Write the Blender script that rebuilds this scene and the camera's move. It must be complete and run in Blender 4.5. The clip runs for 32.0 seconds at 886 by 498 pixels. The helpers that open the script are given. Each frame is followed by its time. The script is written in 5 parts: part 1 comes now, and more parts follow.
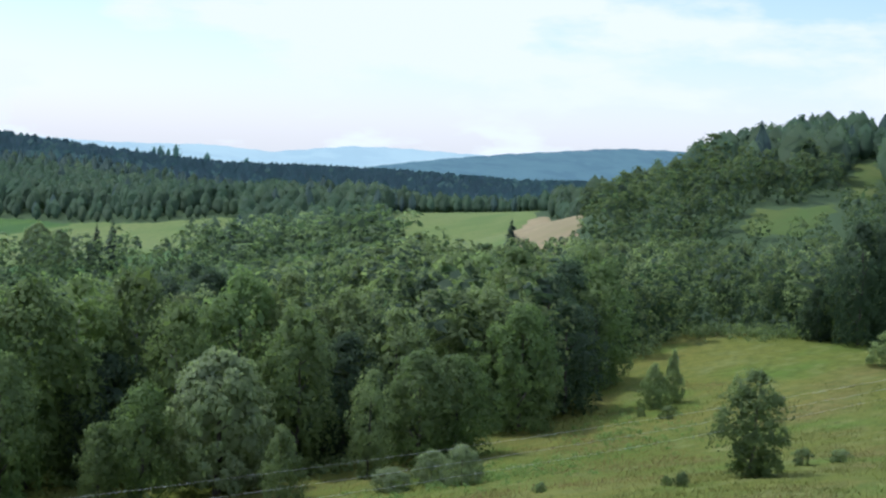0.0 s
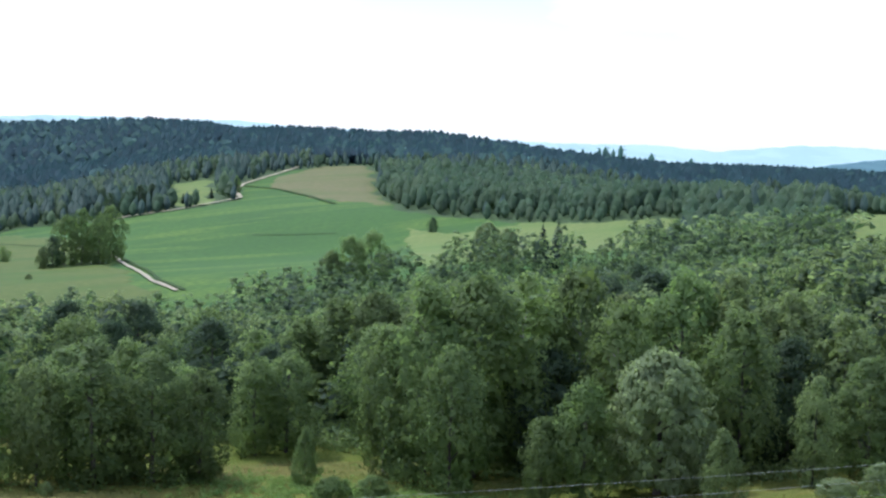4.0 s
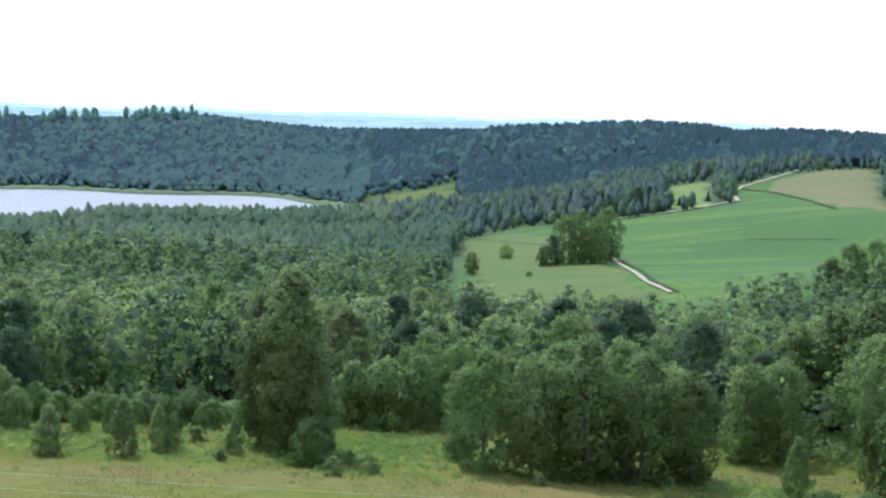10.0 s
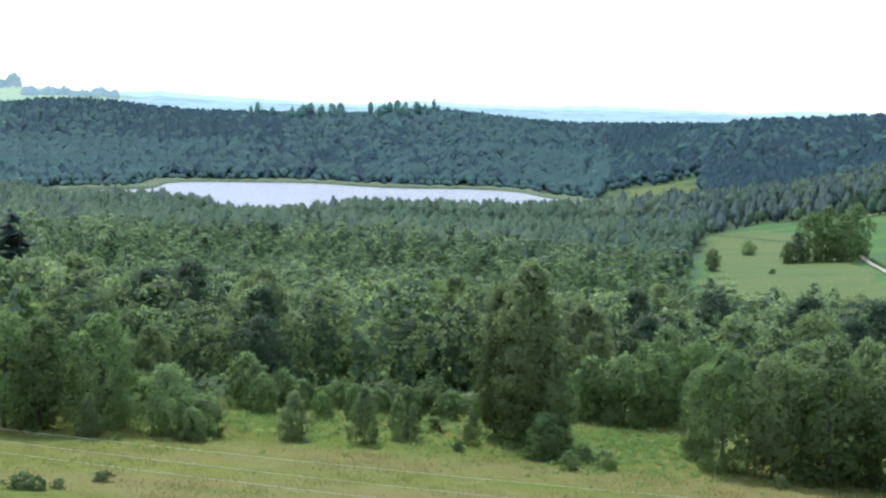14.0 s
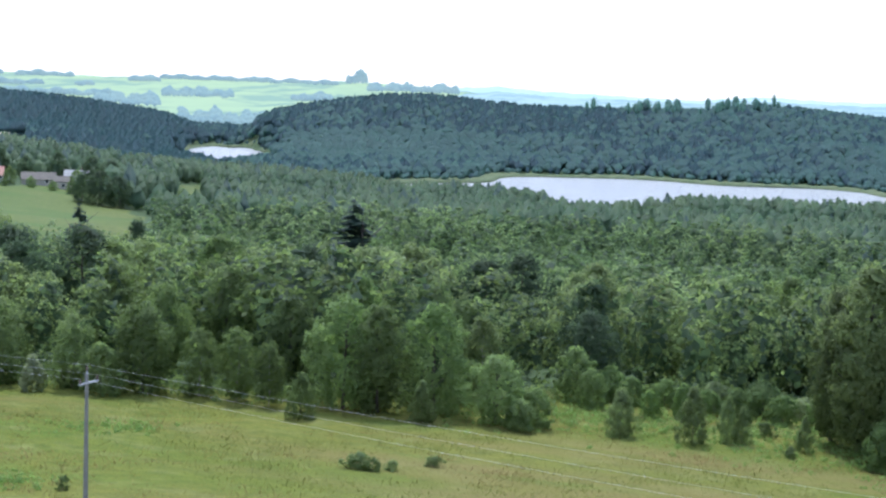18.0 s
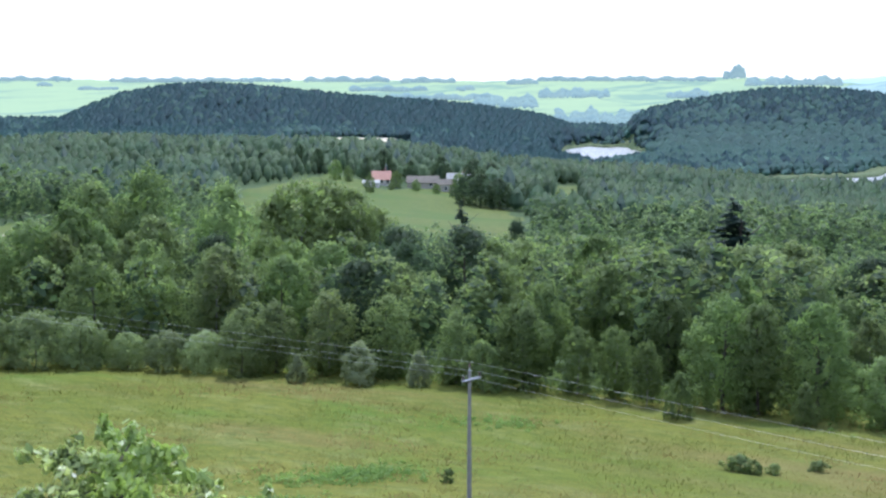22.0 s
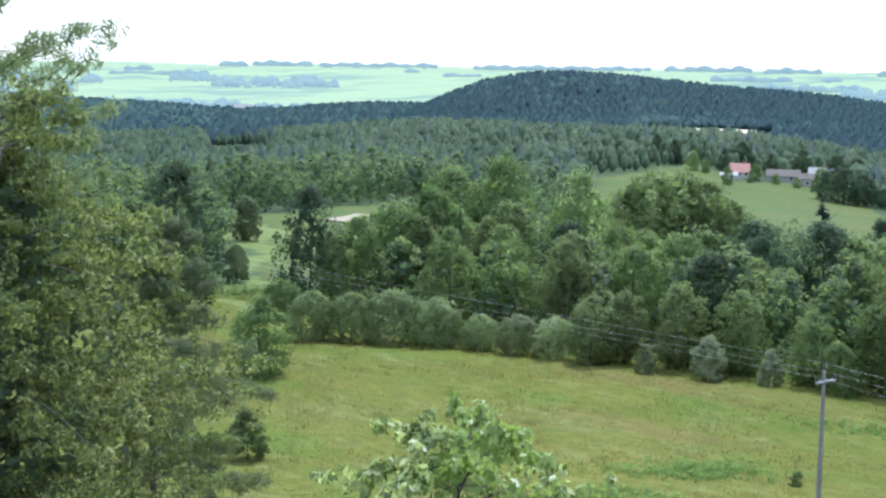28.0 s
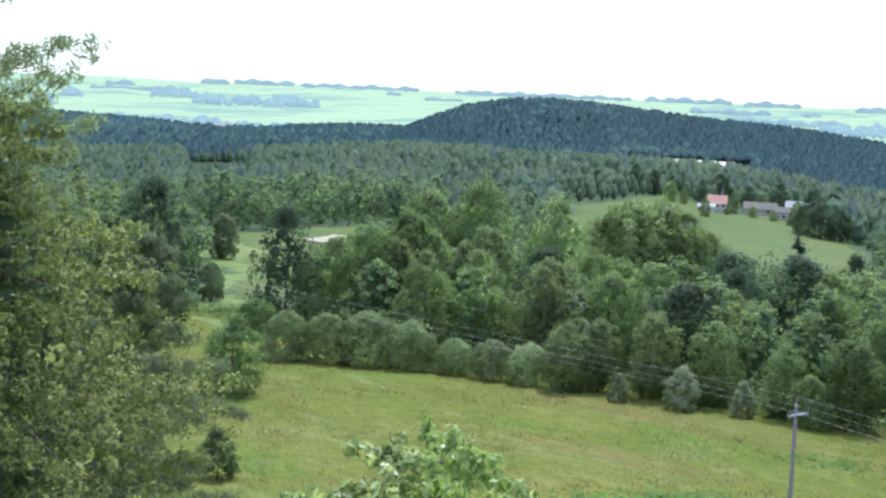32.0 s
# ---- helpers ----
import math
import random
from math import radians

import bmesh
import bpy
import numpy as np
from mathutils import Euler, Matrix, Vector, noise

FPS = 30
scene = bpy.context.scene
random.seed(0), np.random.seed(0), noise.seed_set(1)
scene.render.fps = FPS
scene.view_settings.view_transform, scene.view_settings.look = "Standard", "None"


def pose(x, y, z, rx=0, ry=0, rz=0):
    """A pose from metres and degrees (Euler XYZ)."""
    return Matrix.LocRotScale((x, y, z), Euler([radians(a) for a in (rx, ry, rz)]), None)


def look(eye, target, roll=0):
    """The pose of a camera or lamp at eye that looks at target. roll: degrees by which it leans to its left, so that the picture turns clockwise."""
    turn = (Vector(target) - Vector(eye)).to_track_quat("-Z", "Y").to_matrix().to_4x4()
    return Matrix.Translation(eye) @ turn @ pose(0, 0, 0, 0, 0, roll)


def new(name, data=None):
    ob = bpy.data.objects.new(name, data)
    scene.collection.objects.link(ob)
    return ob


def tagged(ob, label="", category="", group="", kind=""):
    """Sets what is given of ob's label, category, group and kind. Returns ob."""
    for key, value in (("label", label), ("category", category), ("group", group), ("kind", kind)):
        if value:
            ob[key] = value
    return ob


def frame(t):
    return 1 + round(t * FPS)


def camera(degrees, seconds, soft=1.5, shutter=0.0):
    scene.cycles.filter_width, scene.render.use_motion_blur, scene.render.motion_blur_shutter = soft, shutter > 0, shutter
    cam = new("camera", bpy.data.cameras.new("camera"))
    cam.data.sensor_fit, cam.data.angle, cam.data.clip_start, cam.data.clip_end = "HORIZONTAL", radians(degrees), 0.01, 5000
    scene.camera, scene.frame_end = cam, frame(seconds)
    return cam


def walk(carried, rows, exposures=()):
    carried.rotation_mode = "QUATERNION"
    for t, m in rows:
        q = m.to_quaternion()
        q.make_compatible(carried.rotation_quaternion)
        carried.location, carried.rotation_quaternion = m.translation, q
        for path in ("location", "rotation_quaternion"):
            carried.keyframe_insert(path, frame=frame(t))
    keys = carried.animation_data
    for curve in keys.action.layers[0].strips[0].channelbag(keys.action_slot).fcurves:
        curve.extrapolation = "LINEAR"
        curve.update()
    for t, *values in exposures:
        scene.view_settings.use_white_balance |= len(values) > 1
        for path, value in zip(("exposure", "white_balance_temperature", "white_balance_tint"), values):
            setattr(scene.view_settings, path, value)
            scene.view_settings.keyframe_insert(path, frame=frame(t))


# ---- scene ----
EYE = 26.0
cam = camera(34.3, 32.0, soft=2.4)
# seconds, turn to the left of north, pitch, roll
PATH = [
    (0, -44.20, -3.62, 2.82),
    (0.5, -42.39, -4.05, 2.67),
    (1, -39.61, -4.24, 2.51),
    (1.5, -36.97, -4.41, 2.52),
    (2, -34.91, -4.61, 2.06),
    (2.5, -32.61, -4.73, 2.00),
    (3, -30.46, -4.58, 2.47),
    (3.5, -28.41, -4.46, 2.56),
    (5.5, -21.52, -4.34, 2.15),
    (6, -19.28, -4.51, 2.63),
    (6.5, -16.74, -4.94, 2.39),
    (7, -14.64, -4.98, 2.28),
    (7.5, -13.55, -5.14, 2.10),
    (8, -12.45, -5.25, 1.99),
    (8.5, -11.53, -5.20, 2.09),
    (9, -10.04, -5.05, 2.32),
    (9.5, -8.71, -5.02, 2.36),
    (10, -7.00, -5.09, 2.31),
    (10.5, -5.61, -5.36, 2.20),
    (11, -4.30, -5.37, 2.09),
    (11.5, -2.93, -5.30, 2.27),
    (12, -1.56, -5.31, 2.57),
    (12.5, -0.48, -5.43, 2.76),
    (13, 0.07, -5.47, 2.27),
    (13.5, 1.20, -5.59, 2.03),
    (14, 2.53, -5.67, 2.08),
    (14.5, 3.85, -5.66, 2.13),
    (16.5, 8.07, -5.77, 2.43),
    (17, 9.98, -5.93, 2.50),
    (17.5, 12.46, -5.82, 2.67),
    (18, 15.78, -6.32, 2.22),
    (18.5, 17.40, -6.28, 1.83),
    (19, 19.11, -6.40, 2.05),
    (19.5, 20.64, -6.91, 2.05),
    (20, 22.33, -7.22, 1.85),
    (20.5, 24.22, -7.23, 1.60),
    (21, 26.77, -6.96, 0.99),
    (21.5, 29.01, -6.61, 0.47),
    (22, 30.83, -6.65, 0.07),
    (22.5, 31.49, -6.73, 0.10),
    (23, 31.82, -6.91, 0.57),
    (23.5, 32.34, -7.27, 1.12),
    (24, 32.60, -6.88, -0.97),
    (24.5, 34.27, -6.25, -1.90),
    (25, 36.28, -6.33, -0.15),
    (25.5, 38.77, -8.82, 1.19),
    (27.5, 43.07, -8.46, 1.31),
    (28, 44.94, -7.18, 0.74),
    (28.5, 45.44, -6.26, 0.81),
    (29, 47.31, -6.18, 1.02),
    (29.5, 49.31, -6.62, 1.70),
    (30, 48.16, -6.67, 1.48),
    (30.5, 49.13, -7.62, 1.63),
    (31, 49.06, -7.08, 1.79),
    (31.5, 46.36, -7.05, 1.69),
    (32, 44.04, -6.21, 2.41),
]
walk(cam, [(t, pose(0, 0, EYE, 90 + pitch, 0, turn) @ pose(0, 0, 0, 0, 0, roll)) for t, turn, pitch, roll in PATH],
     exposures=[(0.0, -0.1, 5450, 7), (2.0, 0.1, 5450, 7), (6.0, 0.3, 5450, 7), (9.0, 0.45, 5450, 7), (20.0, 0.45, 5450, 7), (28.0, 0.58, 5450, 7), (29.0, 0.5, 5450, 7), (30.0, 0.7, 5450, 7), (31.0, 0.78, 5450, 7), (32.0, 0.6, 5450, 7)])

# ---- world and sun ----
SUN_TURN, SUN_HIGH = 26.0, 60.0
world = bpy.data.worlds.new("sky")
scene.world = world
world.use_nodes = True
wn, wl = world.node_tree.nodes, world.node_tree.links
wn.clear()
sky = wn.new("ShaderNodeTexSky")
sky.sky_type, sky.sun_disc = "NISHITA", False
sky.sun_elevation, sky.sun_rotation = radians(SUN_HIGH), radians(-SUN_TURN)
sky.air_density, sky.dust_density, sky.ozone_density = 1.0, 0.8, 1.5
coords = wn.new("ShaderNodeTexCoord")
stretch = wn.new("ShaderNodeMapping")
stretch.inputs["Scale"].default_value = (1.0, 1.0, 3.4)
wl.new(coords.outputs["Generated"], stretch.inputs["Vector"])
clouds = wn.new("ShaderNodeTexNoise")
clouds.inputs["Scale"].default_value, clouds.inputs["Detail"].default_value, clouds.inputs["Roughness"].default_value = 5.0, 7.0, 0.55
wl.new(stretch.outputs["Vector"], clouds.inputs["Vector"])
cover = wn.new("ShaderNodeMapRange")
cover.inputs["From Min"].default_value, cover.inputs["From Max"].default_value = 0.46, 0.56
wl.new(clouds.outputs["Fac"], cover.inputs["Value"])
lift = wn.new("ShaderNodeMix")
lift.data_type = "RGBA"
part_xyz = wn.new("ShaderNodeSeparateXYZ")
wl.new(coords.outputs["Generated"], part_xyz.inputs["Vector"])
high = wn.new("ShaderNodeMapRange")
high.inputs["From Min"].default_value, high.inputs["From Max"].default_value = 0.12, 0.35
wl.new(part_xyz.outputs["Z"], high.inputs["Value"])
white = wn.new("ShaderNodeMix")
white.data_type = "RGBA"
white.inputs["A"].default_value, white.inputs["B"].default_value = (8.2, 8.0, 7.7, 1.0), (13.6, 13.8, 14.2, 1.0)
wl.new(high.outputs["Result"], white.inputs["Factor"])
wl.new(white.outputs["Result"], lift.inputs["B"])
low_haze = wn.new("ShaderNodeMapRange")
low_haze.inputs["From Min"].default_value, low_haze.inputs["From Max"].default_value = -0.02, 0.10
low_haze.inputs["To Min"].default_value, low_haze.inputs["To Max"].default_value = 0.7, 0.0
wl.new(part_xyz.outputs["Z"], low_haze.inputs["Value"])
most = wn.new("ShaderNodeMath")
most.operation = "MAXIMUM"
wl.new(cover.outputs["Result"], most.inputs[0])
wl.new(low_haze.outputs["Result"], most.inputs[1])
wl.new(most.outputs["Value"], lift.inputs["Factor"])
clear = wn.new("ShaderNodeMix")
clear.data_type, clear.blend_type = "RGBA", "MULTIPLY"
clear.inputs["Factor"].default_value = 1.0
clear.inputs["B"].default_value = (1.55, 1.40, 1.72, 1.0)
wl.new(sky.outputs["Color"], clear.inputs["A"])
wl.new(clear.outputs["Result"], lift.inputs["A"])
back = wn.new("ShaderNodeBackground")
back.inputs["Strength"].default_value = 0.13
wl.new(lift.outputs["Result"], back.inputs["Color"])
out = wn.new("ShaderNodeOutputWorld")
wl.new(back.outputs["Background"], out.inputs["Surface"])
sun = new("sun", bpy.data.lights.new("sun", "SUN"))
sun.data.energy, sun.data.angle, sun.data.color = 3.6, radians(1.0), (1.0, 0.95, 0.87)
a, b = radians(SUN_TURN), radians(SUN_HIGH)
sun.matrix_world = look((0, 0, 200), (0 + math.sin(a) * math.cos(b) * 10, 0 - math.cos(a) * math.cos(b) * 10, 200 - math.sin(b) * 10))

# ---- materials ----


def shader(name, rough=0.8, spec=0.2):
    m = bpy.data.materials.new(name)
    m.use_nodes = True
    n, l = m.node_tree.nodes, m.node_tree.links
    p = n["Principled BSDF"]
    p.inputs["Roughness"].default_value = rough
    p.inputs["Specular IOR Level"].default_value = spec
    return m, n, l, p


def noise_fac(n, l, scale, detail=4.0, stretch=(1, 1, 1), low=0.35, high=0.65, space="position"):
    if space == "position":
        src = n.new("ShaderNodeNewGeometry").outputs["Position"]
    else:
        src = n.new("ShaderNodeTexCoord").outputs["Object"]
    mp = n.new("ShaderNodeMapping")
    mp.inputs["Scale"].default_value = stretch
    l.new(src, mp.inputs["Vector"])
    t = n.new("ShaderNodeTexNoise")
    t.inputs["Scale"].default_value, t.inputs["Detail"].default_value = scale, detail
    l.new(mp.outputs["Vector"], t.inputs["Vector"])
    r = n.new("ShaderNodeMapRange")
    r.inputs["From Min"].default_value, r.inputs["From Max"].default_value = low, high
    l.new(t.outputs["Fac"], r.inputs["Value"])
    return r.outputs["Result"]


def blend(n, l, fac, a, b):
    x = n.new("ShaderNodeMix")
    x.data_type = "RGBA"
    for key, v in (("Factor", fac), ("A", a), ("B", b)):
        if isinstance(v, (int, float)):
            x.inputs[key].default_value = v
        elif isinstance(v, tuple):
            x.inputs[key].default_value = (*v, 1.0)
        else:
            l.new(v, x.inputs[key])
    return x.outputs["Result"]


def leaf_shader(name, dark, light, other, tree_scale=0.09, thin=0.45, rough=0.6, gloss=0.08, spread=(0.8, 1.4), leafy=(0.2, 0.72)):
    """Foliage: hue by leaf, by tree and by stand; light passes partly through."""
    m, n, l, p = shader(name, rough, gloss)
    geo = n.new("ShaderNodeNewGeometry")
    info = n.new("ShaderNodeObjectInfo")
    leaf = n.new("ShaderNodeMapRange")
    leaf.inputs["To Min"].default_value, leaf.inputs["To Max"].default_value = leafy
    l.new(geo.outputs["Random Per Island"], leaf.inputs["Value"])
    c = blend(n, l, leaf.outputs["Result"], dark, light)
    c = blend(n, l, noise_fac(n, l, tree_scale, 1.0, low=0.42, high=0.62), c, other)
    own = n.new("ShaderNodeAttribute")
    own.attribute_name = "tint"
    total = n.new("ShaderNodeMath")
    total.operation = "ADD"
    l.new(info.outputs["Random"], total.inputs[0])
    l.new(own.outputs["Fac"], total.inputs[1])
    wrap = n.new("ShaderNodeMath")
    wrap.operation = "FRACT"
    l.new(total.outputs["Value"], wrap.inputs[0])
    ramp = n.new("ShaderNodeMapRange")
    ramp.inputs["To Min"].default_value, ramp.inputs["To Max"].default_value = spread
    l.new(wrap.outputs["Value"], ramp.inputs["Value"])
    tone = n.new("ShaderNodeMix")
    tone.data_type, tone.blend_type = "RGBA", "MULTIPLY"
    tone.inputs["Factor"].default_value = 1.0
    l.new(c, tone.inputs["A"])
    l.new(ramp.outputs["Result"], tone.inputs["B"])
    c = blend(n, l, noise_fac(n, l, 0.012, 2.0, low=0.4, high=1.1), tone.outputs["Result"], dark)
    l.new(c, p.inputs["Base Color"])
    tr = n.new("ShaderNodeBsdfTranslucent")
    glow = n.new("ShaderNodeMix")
    glow.data_type, glow.blend_type, glow.clamp_result = "RGBA", "MULTIPLY", True
    glow.inputs["Factor"].default_value = 1.0
    glow.inputs["B"].default_value = (2.0, 2.1, 1.5, 1.0)
    l.new(c, glow.inputs["A"])
    l.new(glow.outputs["Result"], tr.inputs["Color"])
    mix = n.new("ShaderNodeMixShader")
    mix.inputs["Fac"].default_value = thin
    l.new(p.outputs["BSDF"], mix.inputs[1])
    l.new(tr.outputs["BSDF"], mix.inputs[2])
    l.new(mix.outputs["Shader"], n["Material Output"].inputs["Surface"])
    return m


def plain(name, a, b, scale=2.0, rough=0.8, spec=0.2, bump=0.0, low=0.35, high=0.65, stretch=(1, 1, 1), space="position"):
    m, n, l, p = shader(name, rough, spec)
    c = blend(n, l, noise_fac(n, l, scale, 5.0, stretch, low, high, space), a, b)
    c = blend(n, l, noise_fac(n, l, scale * 9, 3.0, stretch, 0.3, 0.7, space), c, tuple(v * 0.72 for v in a))
    l.new(c, p.inputs["Base Color"])
    if bump:
        t = n.new("ShaderNodeBump")
        t.inputs["Strength"].default_value = bump
        l.new(noise_fac(n, l, scale * 9, 4.0, stretch, 0.2, 0.8, space), t.inputs["Height"])
        l.new(t.outputs["Normal"], p.inputs["Normal"])
    return m


M = {
    "alder": leaf_shader("alder_leaves", (0.076, 0.102, 0.042), (0.184, 0.218, 0.096), (0.098, 0.132, 0.048), tree_scale=0.03),
    "birch": leaf_shader("birch_leaves", (0.074, 0.098, 0.040), (0.184, 0.208, 0.092), (0.102, 0.136, 0.048), tree_scale=0.03),
    "lime": leaf_shader("fresh_leaves", (0.078, 0.114, 0.042), (0.178, 0.218, 0.094), (0.100, 0.144, 0.049), tree_scale=0.1),
    "willow": leaf_shader("willow_leaves", (0.115, 0.145, 0.070), (0.225, 0.255, 0.145), (0.150, 0.185, 0.085)),
    "silver": leaf_shader("silver_leaves", (0.125, 0.145, 0.082), (0.240, 0.262, 0.170), (0.155, 0.178, 0.100)),
    # Own colour of the dark trees; also painted shade inside other crowns.
    "dark": leaf_shader("dark_and_crown_shade_leaves", (0.040, 0.060, 0.034), (0.074, 0.100, 0.058), (0.050, 0.076, 0.04), spread=(0.9, 1.1)),
    "spruce": leaf_shader("spruce_needles", (0.018, 0.032, 0.023), (0.036, 0.056, 0.040), (0.026, 0.044, 0.030), thin=0.2, spread=(0.9, 1.1)),
    "conifer": leaf_shader("conifer_needles", (0.036, 0.060, 0.052), (0.054, 0.082, 0.066), (0.042, 0.070, 0.056), tree_scale=0.02, thin=0.25, spread=(0.9, 1.15)),
    "pine": leaf_shader("pine_needles", (0.085, 0.108, 0.060), (0.165, 0.190, 0.105), (0.115, 0.140, 0.070), thin=0.45),
    "valley": leaf_shader("valley_forest_leaves", (0.078, 0.110, 0.051), (0.172, 0.210, 0.101), (0.080, 0.116, 0.051), tree_scale=0.03),
    "grove": leaf_shader("grove_leaves", (0.050, 0.072, 0.028), (0.112, 0.136, 0.056), (0.062, 0.082, 0.030), tree_scale=0.03),
    # Extra blue in the colour stands in for haze over the far ridges.
    "ridge": leaf_shader("haze_blue_ridge_needles", (0.080, 0.120, 0.158), (0.092, 0.136, 0.170), (0.082, 0.126, 0.160), tree_scale=0.03, thin=0.75, spread=(0.94, 1.06)),
    "mixed": leaf_shader("mixed_forest_leaves", (0.054, 0.085, 0.048), (0.098, 0.132, 0.070), (0.054, 0.089, 0.051), tree_scale=0.02, thin=0.4, spread=(0.82, 1.25)),
    # Lifted and blued in the colour for distance haze, as on the ridges.
    "hill": leaf_shader("haze_blue_hill_leaves", (0.092, 0.150, 0.158), (0.120, 0.182, 0.180), (0.102, 0.166, 0.166), tree_scale=0.03, thin=0.7, spread=(0.9, 1.1)),
    # Wide leaf colour range: pale ones painted as glints, dark ones as gaps.
    "fruit": leaf_shader("fruit_leaves_with_glints", (0.060, 0.085, 0.020), (0.46, 0.51, 0.21), (0.20, 0.26, 0.07), tree_scale=0.8, thin=0.35, rough=0.42, gloss=0.4, leafy=(-0.1, 1.0), spread=(1.0, 1.15)),
    # Sunlight put into the colour: yellowed pale leaves among dark ones.
    "sunny": leaf_shader("sunlit_tree_leaves", (0.056, 0.078, 0.023), (0.290, 0.315, 0.110), (0.120, 0.150, 0.046), tree_scale=0.5, thin=0.3, rough=0.5, gloss=0.12, leafy=(-0.1, 0.9)),
    "bark": plain("bark", (0.11, 0.095, 0.08), (0.06, 0.05, 0.042), 3.0, 0.9, bump=0.4, stretch=(1, 1, 0.2)),
    "pale_bark": plain("pale_bark", (0.32, 0.30, 0.27), (0.12, 0.11, 0.10), 2.5, 0.85, bump=0.3),
    "concrete": plain("pole_concrete", (0.24, 0.235, 0.22), (0.17, 0.165, 0.155), 2.5, 0.9, bump=0.25),
    "steel": plain("galvanised_steel", (0.36, 0.37, 0.38), (0.26, 0.27, 0.28), 5.0, 0.5, 0.5),
    "porcelain": plain("insulator_porcelain", (0.10, 0.055, 0.035), (0.06, 0.035, 0.025), 8.0, 0.25, 0.5),
    "wire": plain("aluminium_wire", (0.62, 0.62, 0.62), (0.50, 0.50, 0.50), 4.0, 0.4, 0.5),
    "plaster": plain("pale_plaster", (0.62, 0.60, 0.55), (0.48, 0.46, 0.42), 0.8, 0.9, bump=0.1),
    "grey_wall": plain("grey_board_wall", (0.46, 0.43, 0.37), (0.36, 0.33, 0.28), 0.9, 0.9, bump=0.2, stretch=(4, 4, 0.3)),
    "red_roof": plain("faded_red_tiles", (0.46, 0.26, 0.20), (0.36, 0.19, 0.15), 1.2, 0.8, bump=0.3),
    "grey_roof": plain("grey_sheet_roof", (0.185, 0.165, 0.140), (0.13, 0.115, 0.098), 0.9, 0.9, 0.1),
    "pale_roof": plain("pale_sheet_roof", (0.42, 0.41, 0.38), (0.33, 0.32, 0.30), 0.9, 0.9, 0.1),
    "glass": plain("window_glass", (0.03, 0.04, 0.05), (0.05, 0.06, 0.07), 2.0, 0.08, 0.6),
    "white": plain("white_paint", (0.78, 0.78, 0.76), (0.66, 0.66, 0.63), 1.5, 0.6),
    "sandy": plain("sandy_track", (0.36, 0.31, 0.21), (0.26, 0.23, 0.15), 0.6, 0.95, bump=0.3),
}


def meadow_shader():
    m, n, l, p = shader("meadow_grass_ground", 0.95, 0.02)
    c = blend(n, l, noise_fac(n, l, 0.03, 6.0, (1, 1.8, 1)), (0.104, 0.126, 0.024), (0.150, 0.144, 0.034))
    c = blend(n, l, noise_fac(n, l, 0.040, 6.0, (0.6, 2.6, 1), 0.53, 0.76), c, (0.160, 0.122, 0.050))
    c = blend(n, l, noise_fac(n, l, 0.075, 5.0, (0.8, 2.0, 1), low=0.54, high=0.70), c, (0.096, 0.140, 0.026))
    c = blend(n, l, noise_fac(n, l, 0.35, 5.0, (0.8, 1.6, 1), low=0.52, high=0.75), c, (0.170, 0.176, 0.062))
    c = blend(n, l, noise_fac(n, l, 0.9, 6.0, (0.7, 1.3, 1), low=0.42, high=0.85), c, (0.064, 0.084, 0.020))
    c = blend(n, l, noise_fac(n, l, 4.0, 4.0, (0.8, 1.2, 1), low=0.5, high=0.8), c, (0.062, 0.080, 0.022))
    # a sweep of reddish seeding grass over the eastern part
    place = n.new("ShaderNodeSeparateXYZ")
    l.new(n.new("ShaderNodeNewGeometry").outputs["Position"], place.inputs["Vector"])
    share = noise_fac(n, l, 0.05, 6.0, (0.5, 3.0, 1), 0.36, 0.60)
    for axis, low, high in (("X", -48, -12), ("X", 40, 18), ("Y", 109, 99)):
        span = n.new("ShaderNodeMapRange")
        span.interpolation_type = "SMOOTHSTEP"
        span.inputs["From Min"].default_value, span.inputs["From Max"].default_value = low, high
        l.new(place.outputs[axis], span.inputs["Value"])
        both = n.new("ShaderNodeMath")
        both.operation = "MULTIPLY"
        l.new(share, both.inputs[0])
        l.new(span.outputs["Result"], both.inputs[1])
        share = both.outputs["Value"]
    c = blend(n, l, share, c, (0.146, 0.120, 0.046))
    l.new(c, p.inputs["Base Color"])
    t = n.new("ShaderNodeBump")
    t.inputs["Strength"].default_value, t.inputs["Distance"].default_value = 0.6, 0.2
    l.new(noise_fac(n, l, 2.5, 6.0, low=0.2, high=0.8), t.inputs["Height"])
    l.new(t.outputs["Normal"], p.inputs["Normal"])
    return m


def field_shader(name, a, b, streak, rows=(1, 1, 1), scale=0.02):
    m, n, l, p = shader(name, 0.9, 0.1)
    c = blend(n, l, noise_fac(n, l, scale, 5.0), a, b)
    c = blend(n, l, noise_fac(n, l, scale * 2.2, 4.0, rows, 0.5, 0.66), c, streak)
    c = blend(n, l, noise_fac(n, l, 0.5, 4.0, low=0.25, high=0.75), c, tuple(v * 0.8 for v in a))
    l.new(c, p.inputs["Base Color"])
    t = n.new("ShaderNodeBump")
    t.inputs["Strength"].default_value = 0.5
    l.new(noise_fac(n, l, 1.2, 5.0, low=0.2, high=0.8), t.inputs["Height"])
    l.new(t.outputs["Normal"], p.inputs["Normal"])
    return m


